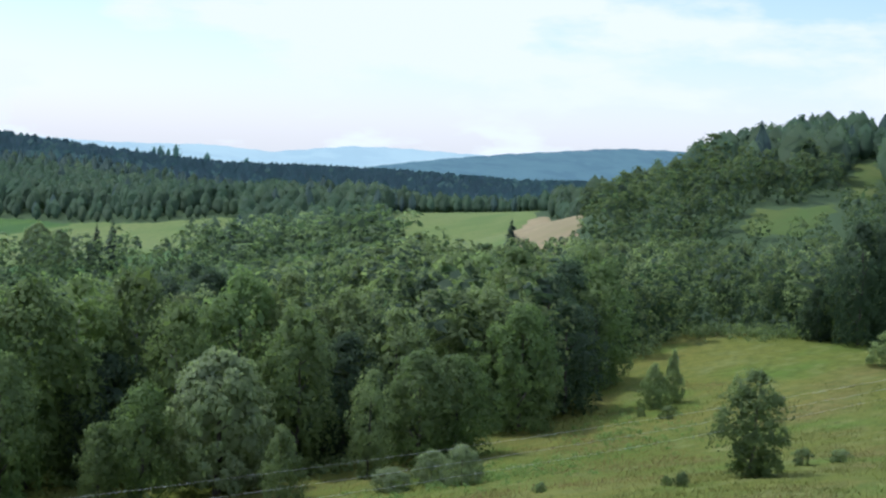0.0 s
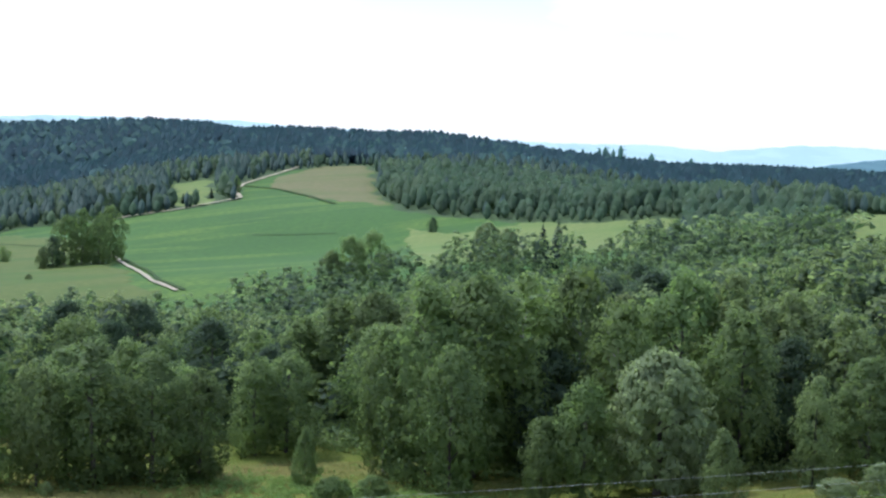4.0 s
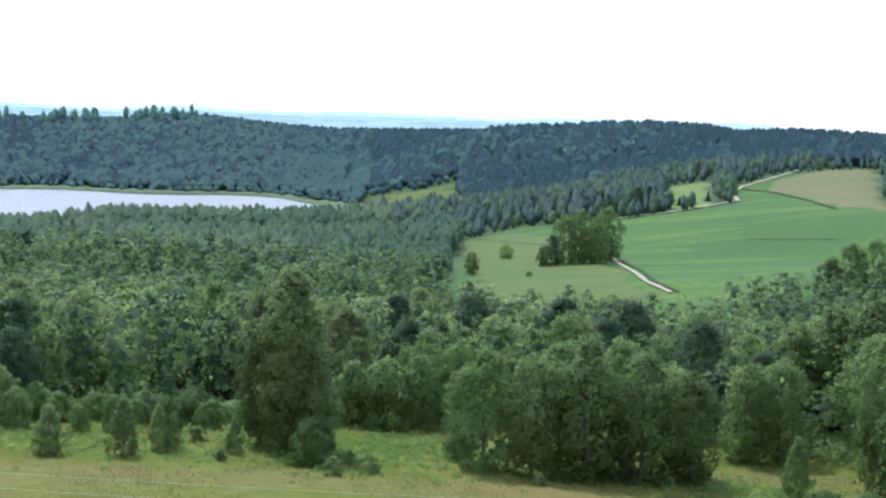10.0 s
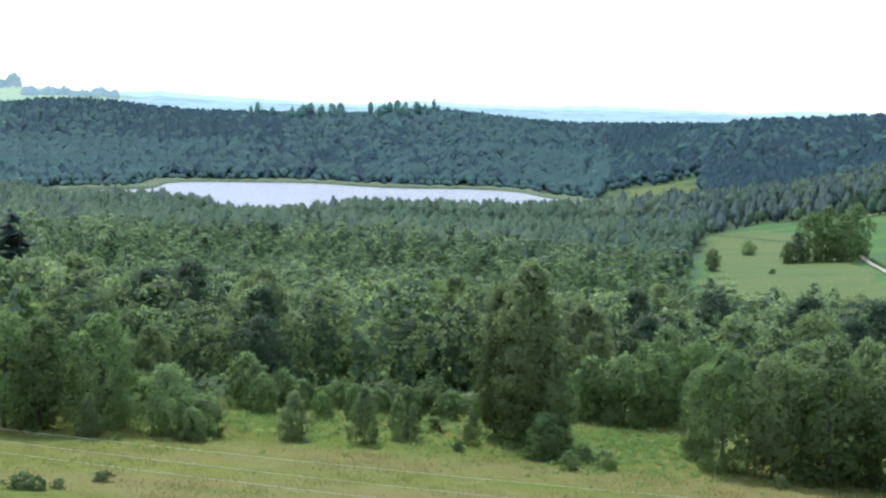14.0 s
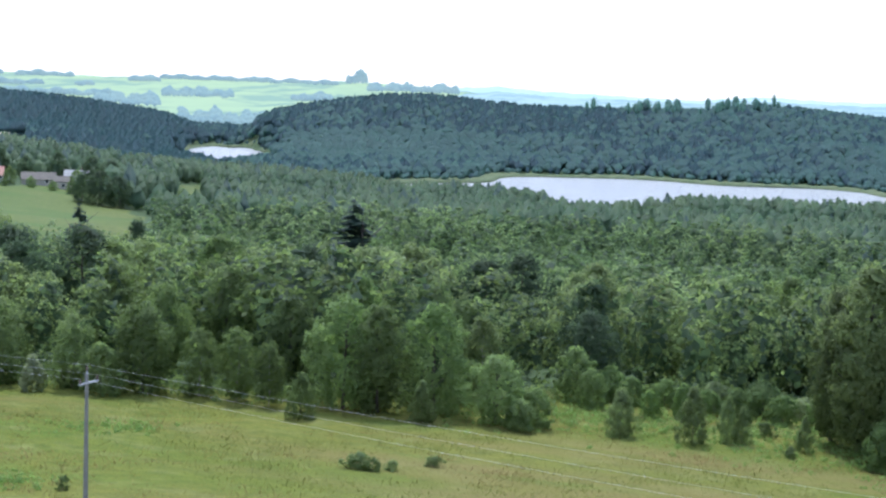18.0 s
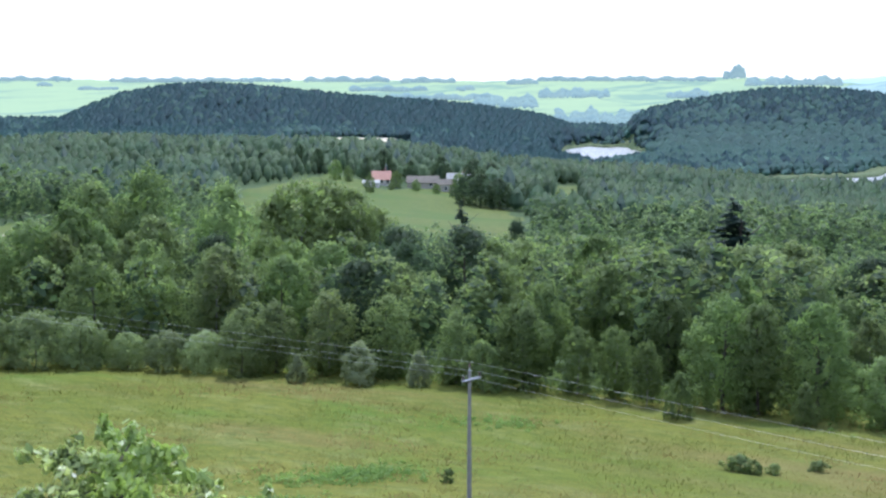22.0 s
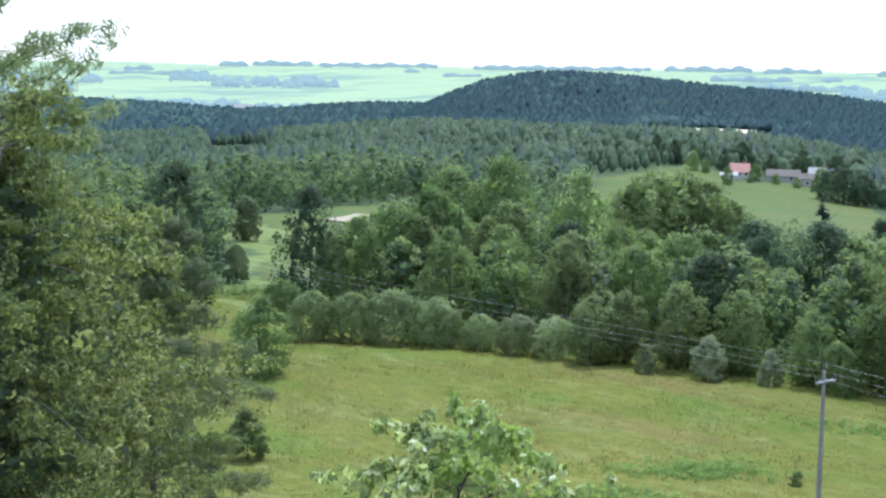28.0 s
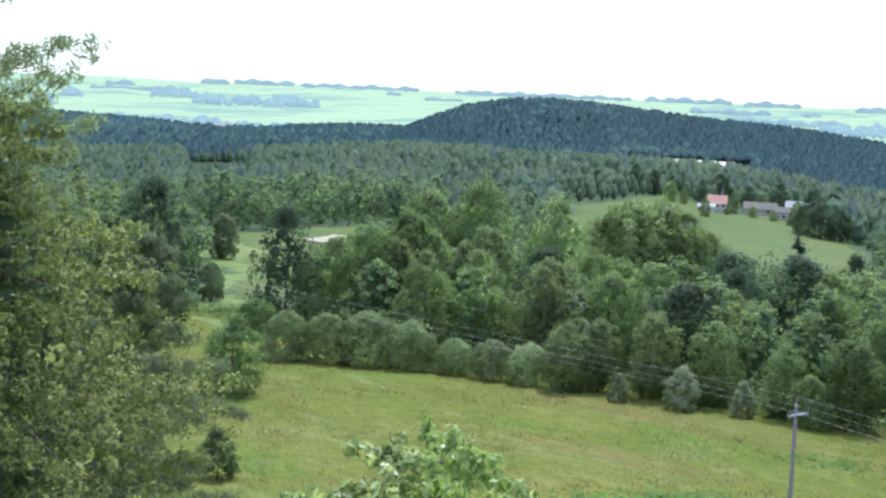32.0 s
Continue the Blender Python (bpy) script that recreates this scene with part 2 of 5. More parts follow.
M["meadow"] = meadow_shader()
M["crop"] = field_shader("green_crop", (0.050, 0.098, 0.024), (0.062, 0.120, 0.024), (0.112, 0.164, 0.028), (0.35, 1.8, 1))
M["pasture"] = field_shader("pasture_grass", (0.084, 0.112, 0.028), (0.118, 0.122, 0.036), (0.064, 0.106, 0.024), (0.5, 1.5, 1))
M["yellow"] = field_shader("yellow_green_crop", (0.126, 0.168, 0.046), (0.158, 0.172, 0.056), (0.09, 0.138, 0.036), (0.5, 1.5, 1))
M["brown"] = field_shader("dry_grass_slope", (0.118, 0.122, 0.046), (0.155, 0.128, 0.062), (0.090, 0.118, 0.036), (0.6, 1.6, 1))
M["tan"] = field_shader("ripe_field", (0.25, 0.20, 0.105), (0.30, 0.235, 0.13), (0.20, 0.175, 0.08), (0.6, 1.6, 1))
M["sand"] = field_shader("bare_sandy_field", (0.50, 0.44, 0.33), (0.44, 0.40, 0.30), (0.40, 0.38, 0.26))


def water_shader():
    m, n, l, p = shader("lake_water", 0.38, 1.0)
    p.inputs["Base Color"].default_value = (0.16, 0.16, 0.14, 1)
    t = n.new("ShaderNodeBump")
    t.inputs["Strength"].default_value, t.inputs["Distance"].default_value = 1.0, 3.0
    l.new(noise_fac(n, l, 0.35, 4.0, (1, 0.5, 1), 0.2, 0.8), t.inputs["Height"])
    l.new(t.outputs["Normal"], p.inputs["Normal"])
    return m


def haze_glow_shader(name, woods, fields, low, high, scale, glow):
    """Plain glowing backdrop of far woods and fields, haze put into the glow."""
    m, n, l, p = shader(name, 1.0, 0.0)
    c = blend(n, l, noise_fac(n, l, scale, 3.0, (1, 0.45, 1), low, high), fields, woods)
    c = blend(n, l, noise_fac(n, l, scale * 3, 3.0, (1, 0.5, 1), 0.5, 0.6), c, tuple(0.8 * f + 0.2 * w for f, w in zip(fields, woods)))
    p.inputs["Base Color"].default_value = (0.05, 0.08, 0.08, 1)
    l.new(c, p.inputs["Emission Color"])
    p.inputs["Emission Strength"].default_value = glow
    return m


M["floor"] = plain("forest_floor", (0.045, 0.074, 0.026), (0.065, 0.092, 0.034), 0.15, 0.95, bump=0.5)
M["copse"] = haze_glow_shader("distant_copse", (0.24, 0.32, 0.35), (0.29, 0.37, 0.37), 0.4, 0.6, 0.02, 0.9)
M["water"] = water_shader()
M["reeds"] = plain("reeds", (0.105, 0.135, 0.070), (0.140, 0.155, 0.085), 0.08, 0.95, 0.05, bump=0.5)
M["ditch"] = plain("ditch_grass", (0.045, 0.072, 0.026), (0.070, 0.098, 0.034), 0.3, 0.95, 0.05, bump=0.5)
M["far_fields"] = haze_glow_shader("distant_fields", (0.27, 0.35, 0.25), (0.42, 0.50, 0.27), 0.50, 0.57, 0.0042, 0.95)
M["far_woods"] = haze_glow_shader("distant_woods", (0.34, 0.43, 0.48), (0.44, 0.54, 0.56), 0.40, 0.50, 0.006, 0.9)
M["blue_ridge"] = haze_glow_shader("blue_ridge", (0.48, 0.60, 0.68), (0.56, 0.68, 0.74), 0.42, 0.58, 0.004, 0.95)
M["dark_ridge"] = haze_glow_shader("dark_wooded_ridge", (0.075, 0.13, 0.19), (0.10, 0.17, 0.22), 0.42, 0.58, 0.02, 0.9)

# ---- the lie of the land ----
PROFILE_R = (0, 12, 40, 83, 130, 250, 400, 700, 1000, 1500, 2200, 3200, 4900)
PROFILE_Z = (22.3, 16.6, 8, 0, -2, -15, -20, -28, -38, -36, -40, -70, -80)
LAKE_Z = -39.0
# east, north, radius, height
NEAR_HILLS = (
    (356, 223, 110, 79.7), (475, 399, 150, 17.2), (139, 80, 80, 13.3), (386, 460, 150, -6.1), (212, 212, 110, -16.2), (366, 822, 170, 22.0),
    (210, 647, 130, 6.1), (101, 438, 110, -4.0), (260, 450, 120, 19.3), (180, 277, 90, 31.0), (610, 1148, 260, 23.9), (217, 1231, 260, 37.0),
    (903, 1003, 300, 18.4), (-209, 1485, 230, 34.2), (-599, 1483, 200, 12.4), (70, 998, 150, -20.3), (-97, 693, 180, -13.5), (-146, 1040, 130, -2.8),
    (-933, 1238, 220, 31.6),
)
MIDDLE_HILLS = (
    (-507, 1088, 130, -19.7), (-254, 477, 110, 1.6), (-411, 566, 130, 9.4), (-234, 218, 90, 6.3), (-453, 423, 150, 9.7), (-804, 750, 220, 14.7),
    (-212, 132, 100, 7.4), (-124, 380, 120, 5.3), (0, 350, 120, 1.5), (93, 285, 80, -9.3), (-136, 210, 80, -3.3), (-1426, 926, 250, 1.3),
    (-1072, 900, 130, -7.9), (-751, 1413, 110, -20.1), (356, 182, 60, -41.1), (1229, 860, 350, 18.7), (32, 16, 13, 1.6), (69, 40, 30, 9.1),
    (221, 245, 80, -30.0),
)
FAR_HILLS = (
    (-127, 141, 50, -1.4), (151, 146, 50, 5.0), (45, 256, 60, -4.0), (-150, 260, 60, -4.9), (335, 218, 70, 29.5), (334, 301, 70, -51.6),
    (77, 99, 45, -5.9), (-77, 1107, 90, -23.1), (-587, 1260, 90, -29.1), (78, 54, 40, -5.7), (-755, 1308, 120, 5.4), (-903, 1198, 130, 22.9),
    (-534, 1466, 130, 28.2), (-211, 397, 60, -2.8), (210, 431, 70, -12.5), (-63, 597, 90, 7.2), (-171, 596, 90, -3.0), (22, 620, 80, -4.9),
)
HILLS = NEAR_HILLS + MIDDLE_HILLS + FAR_HILLS

# east, north, half length, half breadth, turn
LAKES = ((-106, 952, 178, 192, 0), (-525, 1150, 42, 200, 24))


def smooth(v, a, b):
    v = np.clip((v - a) / (b - a), 0, 1)
    return v * v * (3 - 2 * v)


def ground_z(x, y):
    """Height of the ground, for arrays."""
    x, y = np.asarray(x, float), np.asarray(y, float)
    r = np.hypot(x, y)
    z = sum(np.interp(r * (1 + k), PROFILE_R, PROFILE_Z) for k in (-0.14, -0.07, 0, 0.07, 0.14)) / 5
    for hx, hy, s, h in HILLS:
        z = z + h * np.exp(-((x - hx) ** 2 + (y - hy) ** 2) / (2 * s * s))
    for lx, ly, a, b, turn in LAKES:
        c, s = math.cos(radians(turn)), math.sin(radians(turn))
        u, v = ((x - lx) * c + (y - ly) * s) / a, (-(x - lx) * s + (y - ly) * c) / b
        d = np.sqrt(u * u + v * v) * (1 + 0.10 * np.sin(5 * np.arctan2(v, u)) + 0.05 * np.sin(9 * np.arctan2(v, u) + 1))
        w = 1 - smooth(d, 1.1, 1.7)
        z = z * (1 - w) + w * (LAKE_Z + 7 * (d - 1))
    return z


# wooded ridges beyond the valley: turn, angle of sight of the tree tops, distance of the crest, run of the front slope
RIDGES = (
    ((-50, -47.4, -45.5, -42.6, -38.1, -35.5, -33.3, -31.1, -28.4, -26.1, -23.9, -20.5, -18.5, -17.2, -14.9, -13.1, -11.0, -9.0, -6.9, -4.6, -3.1),
     (-1.0, -0.85, -0.64, -0.52, -0.51, -0.55, -0.40, -0.20, 0.10, 0.33, 0.24, 0.30, 0.16, 0.33, 0.38, 0.28, 0.10, -0.02, -0.55, -1.43, -2.2), 1250, 270),
    ((-14, -7.5, -4.6, -2.3, 0, 3), (-0.3, -0.24, -0.35, -0.40, -0.28, -0.4), 1640, 300),
    ((-5, -3, -2, -0.5, 0.8, 2.2, 4.0, 5.7, 8.0, 10.5, 12.5, 14.5, 15.5, 16.5, 18.3, 20.0, 21.5, 22.6, 23.1, 23.5, 24.2),
     (-2.4, -1.4, -0.8, -0.32, -0.20, -0.06, -0.06, -0.27, -0.34, -0.42, -0.42, -0.30, -0.18, -0.13, -0.20, -0.42, -0.70, -0.95, -1.15, -1.6, -2.2), 1500, 300),
    ((-3, 0, 3, 5.3, 7.6, 10.2, 13.2, 15.2, 16.1, 17.3, 18.7, 21.3, 23.3, 24.5), (-1.6, -1.3, -1.5, -1.75, -1.6, -1.35, -1.6, -2.0, -2.4, -2.75, -2.4, -2.35, -2.4, -2.9), 1290, 120),
    ((24.6, 26.0, 27.0, 29.5, 31.7, 34.0, 36.2, 38.4, 40.4, 41.9, 43.5, 44.8, 45.6, 46.4), (-2.2, -1.55, -1.2, -0.86, -0.64, -0.52, -0.28, -0.08, 0.02, -0.10, -0.42, -0.93, -1.3, -1.8), 1500, 300),
    ((27, 30, 37, 46, 62, 66), (-2.5, -1.78, -1.67, -1.85, -1.85, -1.9), 1190, 260),
    ((20, 23, 26, 29), (-1.8, -1.62, -1.62, -1.8), 1700, 150),
    ((44, 46, 47.4, 49.3, 51, 53, 56, 59, 64, 70), (-1.7, -1.36, -1.32, -1.42, -1.6, -1.75, -1.42, -1.28, -1.25, -1.3), 1650, 420),
)
LAND_OF_VALLEY = ground_z


def ground_z(x, y):
    """The valley, and the ridges behind it."""
    x, y = np.asarray(x, float), np.asarray(y, float)
    r, az = np.hypot(x, y), np.degrees(np.arctan2(-x, y))
    far = np.full(np.shape(r), -37.0) + 1.5 * np.sin(x * 0.011) * np.sin(y * 0.009)
    for turns, sights, crest, run in RIDGES:
        top = EYE + crest * np.tan(np.radians(np.interp(az, turns, sights, -3.2, -3.2))) - 12.0
        rise = smooth(r, crest - run, crest) * (1 - 0.7 * smooth(r, crest + 20, crest + 260))
        far = np.maximum(far, -37.0 + (top + 37.0) * rise)
    share = smooth(r, 985, 1110) * smooth(az, -50, -42) * (1 - smooth(r, 1900, 2300))
    shore = np.zeros(np.shape(r))
    for lx, ly, a, b, turn in LAKES:
        c, s = math.cos(radians(turn)), math.sin(radians(turn))
        u, v = ((x - lx) * c + (y - ly) * s) / a, (-(x - lx) * s + (y - ly) * c) / b
        shore = np.maximum(shore, 1 - smooth(np.hypot(u, v), 1.12, 1.35))
    share = share * (1 - shore)
    return LAND_OF_VALLEY(x, y) * (1 - share) + far * share


def gz(x, y):
    return float(ground_z(x, y))


def polar(az, r):
    """East and north of a place at a turn to the left of north and a distance."""
    return -math.sin(radians(az)) * r, math.cos(radians(az)) * r


def in_poly(x, y, poly):
    inside = np.zeros(np.shape(x), bool)
    for (x0, y0), (x1, y1) in zip(poly, poly[1:] + poly[:1]):
        if y0 != y1:
            inside ^= ((y0 > y) != (y1 > y)) & (x < (x1 - x0) * (y - y0) / (y1 - y0) + x0)
    return inside


def mesh_of(name, verts, faces, mats=(), smooth_faces=False, normals=None):
    """A mesh from arrays; all faces have the same number of corners."""
    verts, faces = np.asarray(verts, np.float32), np.asarray(faces, np.int32)
    me = bpy.data.meshes.new(name)
    me.vertices.add(len(verts))
    me.vertices.foreach_set("co", verts.ravel())
    n, k = faces.shape
    me.loops.add(n * k)
    me.loops.foreach_set("vertex_index", faces.ravel())
    me.polygons.add(n)
    me.polygons.foreach_set("loop_start", np.arange(n, dtype=np.int32) * k)
    if smooth_faces or normals is not None:
        me.polygons.foreach_set("use_smooth", np.ones(n, bool))
    for m in mats:
        me.materials.append(m)
    me.update(calc_edges=True)
    if normals is not None:
        me.normals_split_custom_set_from_vertices(normals)
    return me


def part(name, data, material, parent, label=""):
    """A mesh, or a bmesh, as one object under a thing or a part."""
    if isinstance(data, bmesh.types.BMesh):
        me = bpy.data.meshes.new(name)
        data.to_mesh(me)
        data.free()
        data = me
    if material and not data.materials:
        data.materials.append(material)
    ob = new(name, data)
    ob.parent = parent
    return tagged(ob, label)


def thing(name, m, label, category, group=""):
    ob = new(name)
    ob.matrix_basis = m
    return tagged(ob, label, category, group)


# ground: one sheet, finer where it is seen
az_seen = np.arange(-72, 76, 0.5)
az_rest = np.arange(76, 288, 4.0)
ring_az = np.radians(np.concatenate([az_seen, az_rest]))
ring_r = np.concatenate([[0.0, 2, 4, 7], np.geomspace(10, 4950, 210)])
RR, AZ = np.meshgrid(ring_r, ring_az, indexing="ij")
GX, GY = -np.sin(AZ) * RR, np.cos(AZ) * RR
rng = np.random.default_rng(7)
GZ = ground_z(GX, GY) + 0.06 * np.sin(GX * 0.9) * np.sin(GY * 0.8) + 0.10 * np.sin(GX * 0.31 + 1) * np.sin(GY * 0.27)
rows_n, cols_n = GX.shape
idx = np.arange(rows_n * cols_n).reshape(rows_n, cols_n)
nxt = np.roll(idx, -1, axis=1)
quads = np.stack([idx[:-1], nxt[:-1], nxt[1:], idx[1:]], -1).reshape(-1, 4)[:, ::-1]
EDGE_AZ = (-66, -60, -54, -51, -48, -45, -40, -34, -27, -22, -18, -8, 0, 10, 13, 16, 21, 27, 33, 38, 46, 50, 52, 56, 68)
EDGE_R = (182, 180, 178, 156, 134, 124, 116, 114, 122, 132, 134, 135, 132, 131, 118, 117, 116, 121, 127, 130, 138, 150, 172, 172, 175)
ground = new("ground", mesh_of("ground", np.stack([GX, GY, GZ], -1).reshape(-1, 3), quads, [M["meadow"], M["floor"]], True))
mid_az = (np.degrees(AZ[:-1]) + 180) % 360 - 180
wooded = (RR[:-1] > np.interp(mid_az, EDGE_AZ, EDGE_R) + 2).astype(np.int32).ravel()
ground.data.polygons.foreach_set("material_index", wooded)
tagged(ground, "sloping meadow of green and reddish summer grass", "meadow", kind="structure")

for lx, ly, a, b, turn in LAKES:
    n = 48
    ct, st = math.cos(radians(turn)), math.sin(radians(turn))
    ring = [(1.2 * a * math.cos(k * math.tau / n), 1.2 * b * math.sin(k * math.tau / n)) for k in range(n)]
    ring = [(lx + u * ct - v * st, ly + u * st + v * ct, LAKE_Z) for u, v in ring]
    bm = bmesh.new()
    bm.faces.new([bm.verts.new(p) for p in ring])
    me = bpy.data.meshes.new("water")
    bm.to_mesh(me)
    bm.free()
    me.materials.append(M["water"])
    tagged(new("water", me), "calm lake reflecting the white sky", "lake", kind="structure")

for lx, ly, a, b, turn in LAKES:
    ct, st = math.cos(radians(turn)), math.sin(radians(turn))
    V, Q, n = [], [], 160
    for k in range(n):
        t = k * math.tau / n
        wide = 0.05 + 0.035 * math.sin(5 * t) + 0.02 * math.sin(13 * t + 1)
        for d, up in ((0.985, 0.1), (0.99, 1.6), (1.03 + wide, 2.0), (1.04 + wide, 0.0)):
            lobe = 1 + 0.10 * math.sin(5 * t) + 0.05 * math.sin(9 * t + 1)
            u, v = a * d / lobe * math.cos(t), b * d / lobe * math.sin(t)
            x, y = lx + u * ct - v * st, ly + u * st + v * ct
            V.append((x, y, max(LAKE_Z, gz(x, y)) + up * (0.8 + 0.3 * math.sin(k * 2.7))))
        Q += [(4 * k + j, 4 * k + j + 1, (4 * k + 5 + j) % (4 * n), (4 * k + 4 + j) % (4 * n)) for j in range(3)]
    tagged(new("reed_belt", mesh_of("reed_belt", V, Q, [M["reeds"]], True)), "belt of pale green reeds along the lake shore", "reeds", kind="stuff")

# ---- fields, draped on the ground ----
OPEN_VALLEY = [(39, 322), (53, 310), (70, 302), (82, 282), (94, 291), (111, 311), (126, 314), (137, 305), (162, 310), (173, 302), (187, 293), (244, 339), (318, 434), (284, 438), (265, 464), (255, 514), (255, 552), (291, 652), (362, 824), (298, 820), (245, 745), (221, 664), (182, 636), (153, 634), (113, 654), (83, 616), (55, 431)]
OPEN_RIGHT = [(226, 249), (222, 225), (217, 207), (223, 200), (230, 193), (282, 236), (424, 381), (412, 413), (377, 420)]
OPEN_HILL = [(261, 178), (261, 164), (276, 162), (312, 183), (296, 187), (285, 193)]
OPEN_HILL_TOP = [(299, 178), (335, 184), (398, 219), (383, 224)]
OPEN_HOUSES = [(-197, 240), (-192, 256), (-170, 259), (-158, 255), (-152, 259), (-139, 270), (-209, 408), (-256, 457), (-284, 483), (-296, 451), (-347, 497), (-330, 440), (-325, 396)]
OPEN_ROAD = [(-127, 97), (-130, 104), (-150, 130), (-191, 180), (-209, 229), (-270, 295), (-259, 244), (-248, 214), (-240, 187), (-186, 139)]
OPEN_LAKE = [(63, 1008), (90, 962), (127, 949), (147, 1094), (121, 1077), (68, 1090)]
OPEN_SAND = [(-651, 877), (-641, 928), (-632, 987), (-676, 1056), (-703, 1034), (-709, 993), (-709, 956)]
OPEN_HEDGE = [(188, 670), (203, 636), (259, 818), (225, 803)]
OPEN_SMALL = [polar(a, r) for a, r in ((52.2, 820), (54.2, 820), (54.4, 900), (52.4, 900))]
OPEN_GLADE = [polar(a, r) for a, r in ((50.9, 152), (53.6, 152), (54.2, 300), (51.4, 300))]
OPEN_LEFT_FAR = [polar(a, r) for a, r in ((55.2, 1240), (59.6, 1240), (60.0, 1330), (55.0, 1330))]
OPEN_GARDEN = [(-223, 447), (-217, 459), (-331, 700), (-311, 623)]
BROWN_SLOPE = [(254, 716), (246, 604), (255, 552), (291, 652), (362, 824), (331, 837), (272, 767)]
PALE_SLOPE = [(46, 341), (56, 329), (74, 320), (86, 300), (90, 309), (117, 484), (124, 542), (109, 631), (83, 616)]
YELLOW_STRIP = [(157, 329), (174, 333), (191, 319), (277, 385), (318, 434), (284, 438), (263, 460), (238, 462), (230, 497)]
TAN_FIELD = [(221, 212), (223, 200), (231, 194), (284, 238), (400, 354), (386, 357)]
PATH_LINE = [(119, 492), (115, 464), (109, 420), (101, 373), (100, 346)]
TRACK_LINE = [(153, 634), (183, 640), (211, 659), (225, 671), (236, 716), (254, 752), (290, 799), (317, 836)]
ROAD_LINE = [(-220, 189), (-224, 197), (-229, 206)]


def drape(name, poly, material, lift, label, step):
    x0, x1 = min(p[0] for p in poly), max(p[0] for p in poly)
    y0, y1 = min(p[1] for p in poly), max(p[1] for p in poly)
    xs, ys = np.arange(x0 - step, x1 + 2 * step, step), np.arange(y0 - step, y1 + 2 * step, step)
    X, Y = np.meshgrid(xs, ys)
    wob = 2.0 * np.sin(X * 0.13 + Y * 0.07) + 1.5 * np.sin(Y * 0.19 - X * 0.05)
    keep = in_poly((X[:-1, :-1] + X[1:, 1:]) / 2 + wob[:-1, :-1], (Y[:-1, :-1] + Y[1:, 1:]) / 2 + wob[1:, 1:], poly)
    ids = np.arange(X.size).reshape(X.shape)
    q = np.stack([ids[:-1, :-1], ids[:-1, 1:], ids[1:, 1:], ids[1:, :-1]], -1)[keep]
    used, inv = np.unique(q, return_inverse=True)
    rim = np.bincount(inv.ravel(), minlength=len(used)) < 4
    V = np.stack([X.ravel()[used], Y.ravel()[used], ground_z(X.ravel()[used], Y.ravel()[used]) + np.where(rim, -0.5, lift)], -1)
    ob = new(name, mesh_of(name, V, inv.reshape(q.shape), [material], True))
    return tagged(ob, label, "field", kind="structure")


def lane(name, points, width, material, lift, label):
    bm = bmesh.new()
    fine = []
    for (xa, ya), (xb, yb) in zip(points, points[1:]):
        k = max(2, int(math.hypot(xb - xa, yb - ya) / 6))
        fine += [(xa + (xb - xa) * i / k, ya + (yb - ya) * i / k) for i in range(k)]
    fine.append(points[-1])
    rows = []
    for i, (x, y) in enumerate(fine):
        x0, y0 = fine[max(0, i - 1)]
        x1, y1 = fine[min(len(fine) - 1, i + 1)]
        d = math.hypot(x1 - x0, y1 - y0)
        ox, oy = -(y1 - y0) / d * width / 2, (x1 - x0) / d * width / 2
        wv = 1 + 0.25 * math.sin(i * 1.7)
        rows.append([bm.verts.new((x + ox * wv * s, y + oy * wv * s, gz(x + ox * s, y + oy * s) + lift)) for s in (-1, 1)])
    for p, q in zip(rows, rows[1:]):
        bm.faces.new((p[0], p[1], q[1], q[0]))
    me = bpy.data.meshes.new(name)
    bm.to_mesh(me)
    bm.free()
    me.materials.append(material)
    return tagged(new(name, me), label, "track", kind="structure")


drape("field_green", OPEN_VALLEY, M["crop"], 0.25, "broad smooth field of young green crop", 3.0)
drape("field_pale", PALE_SLOPE, M["pasture"], 0.55, "pale grazed slope below the crop field", 3.0)
drape("field_dry", BROWN_SLOPE, M["brown"], 0.55, "dry brownish grass on the hill top", 4.0)
drape("field_yellow", YELLOW_STRIP, M["yellow"], 0.55, "yellow-green strip along the wood", 3.0)
drape("field_right", OPEN_RIGHT, M["yellow"], 0.25, "bright yellow-green field behind the wood", 4.0)
drape("field_ripe", TAN_FIELD, M["tan"], 0.55, "small ripe tan field below the hill", 3.0)
drape("field_hill", OPEN_HILL, M["pasture"], 0.25, "open grass between trees on the hill", 3.0)
drape("field_hilltop", OPEN_HILL_TOP, M["pasture"], 0.25, "sunny grass slope on the wooded hill", 3.0)
drape("field_farm", OPEN_HOUSES, M["pasture"], 0.25, "mown field in front of the farm", 3.0)
drape("field_road", OPEN_ROAD, M["pasture"], 0.25, "bright meadow beside the road", 3.0)
drape("field_lakeside", OPEN_LAKE, M["pasture"], 0.25, "green clearing near the lake", 5.0)
drape("field_sandy", OPEN_SAND, M["sand"], 0.25, "bare pale sandy field in the forest", 6.0)
drape("field_hedge", OPEN_HEDGE, M["yellow"], 0.25, "light meadow behind the hedge", 5.0)
drape("field_small", OPEN_SMALL, M["pasture"], 0.25, "small far clearing", 6.0)
drape("field_far", OPEN_LEFT_FAR, M["pasture"], 0.25, "far pale green field", 8.0)
drape("field_garden", OPEN_GARDEN, M["pasture"], 0.25, "garden lawn between orchard trees", 4.0)
drape("field_glade", OPEN_GLADE, M["yellow"], 0.3, "sunny grass glade beside the wood", 3.0)
lane("path", PATH_LINE, 1.4, M["sandy"], 0.65, "sandy field path up the slope")
lane("track", TRACK_LINE, 2.6, M["sandy"], 0.68, "sandy track over the hill")
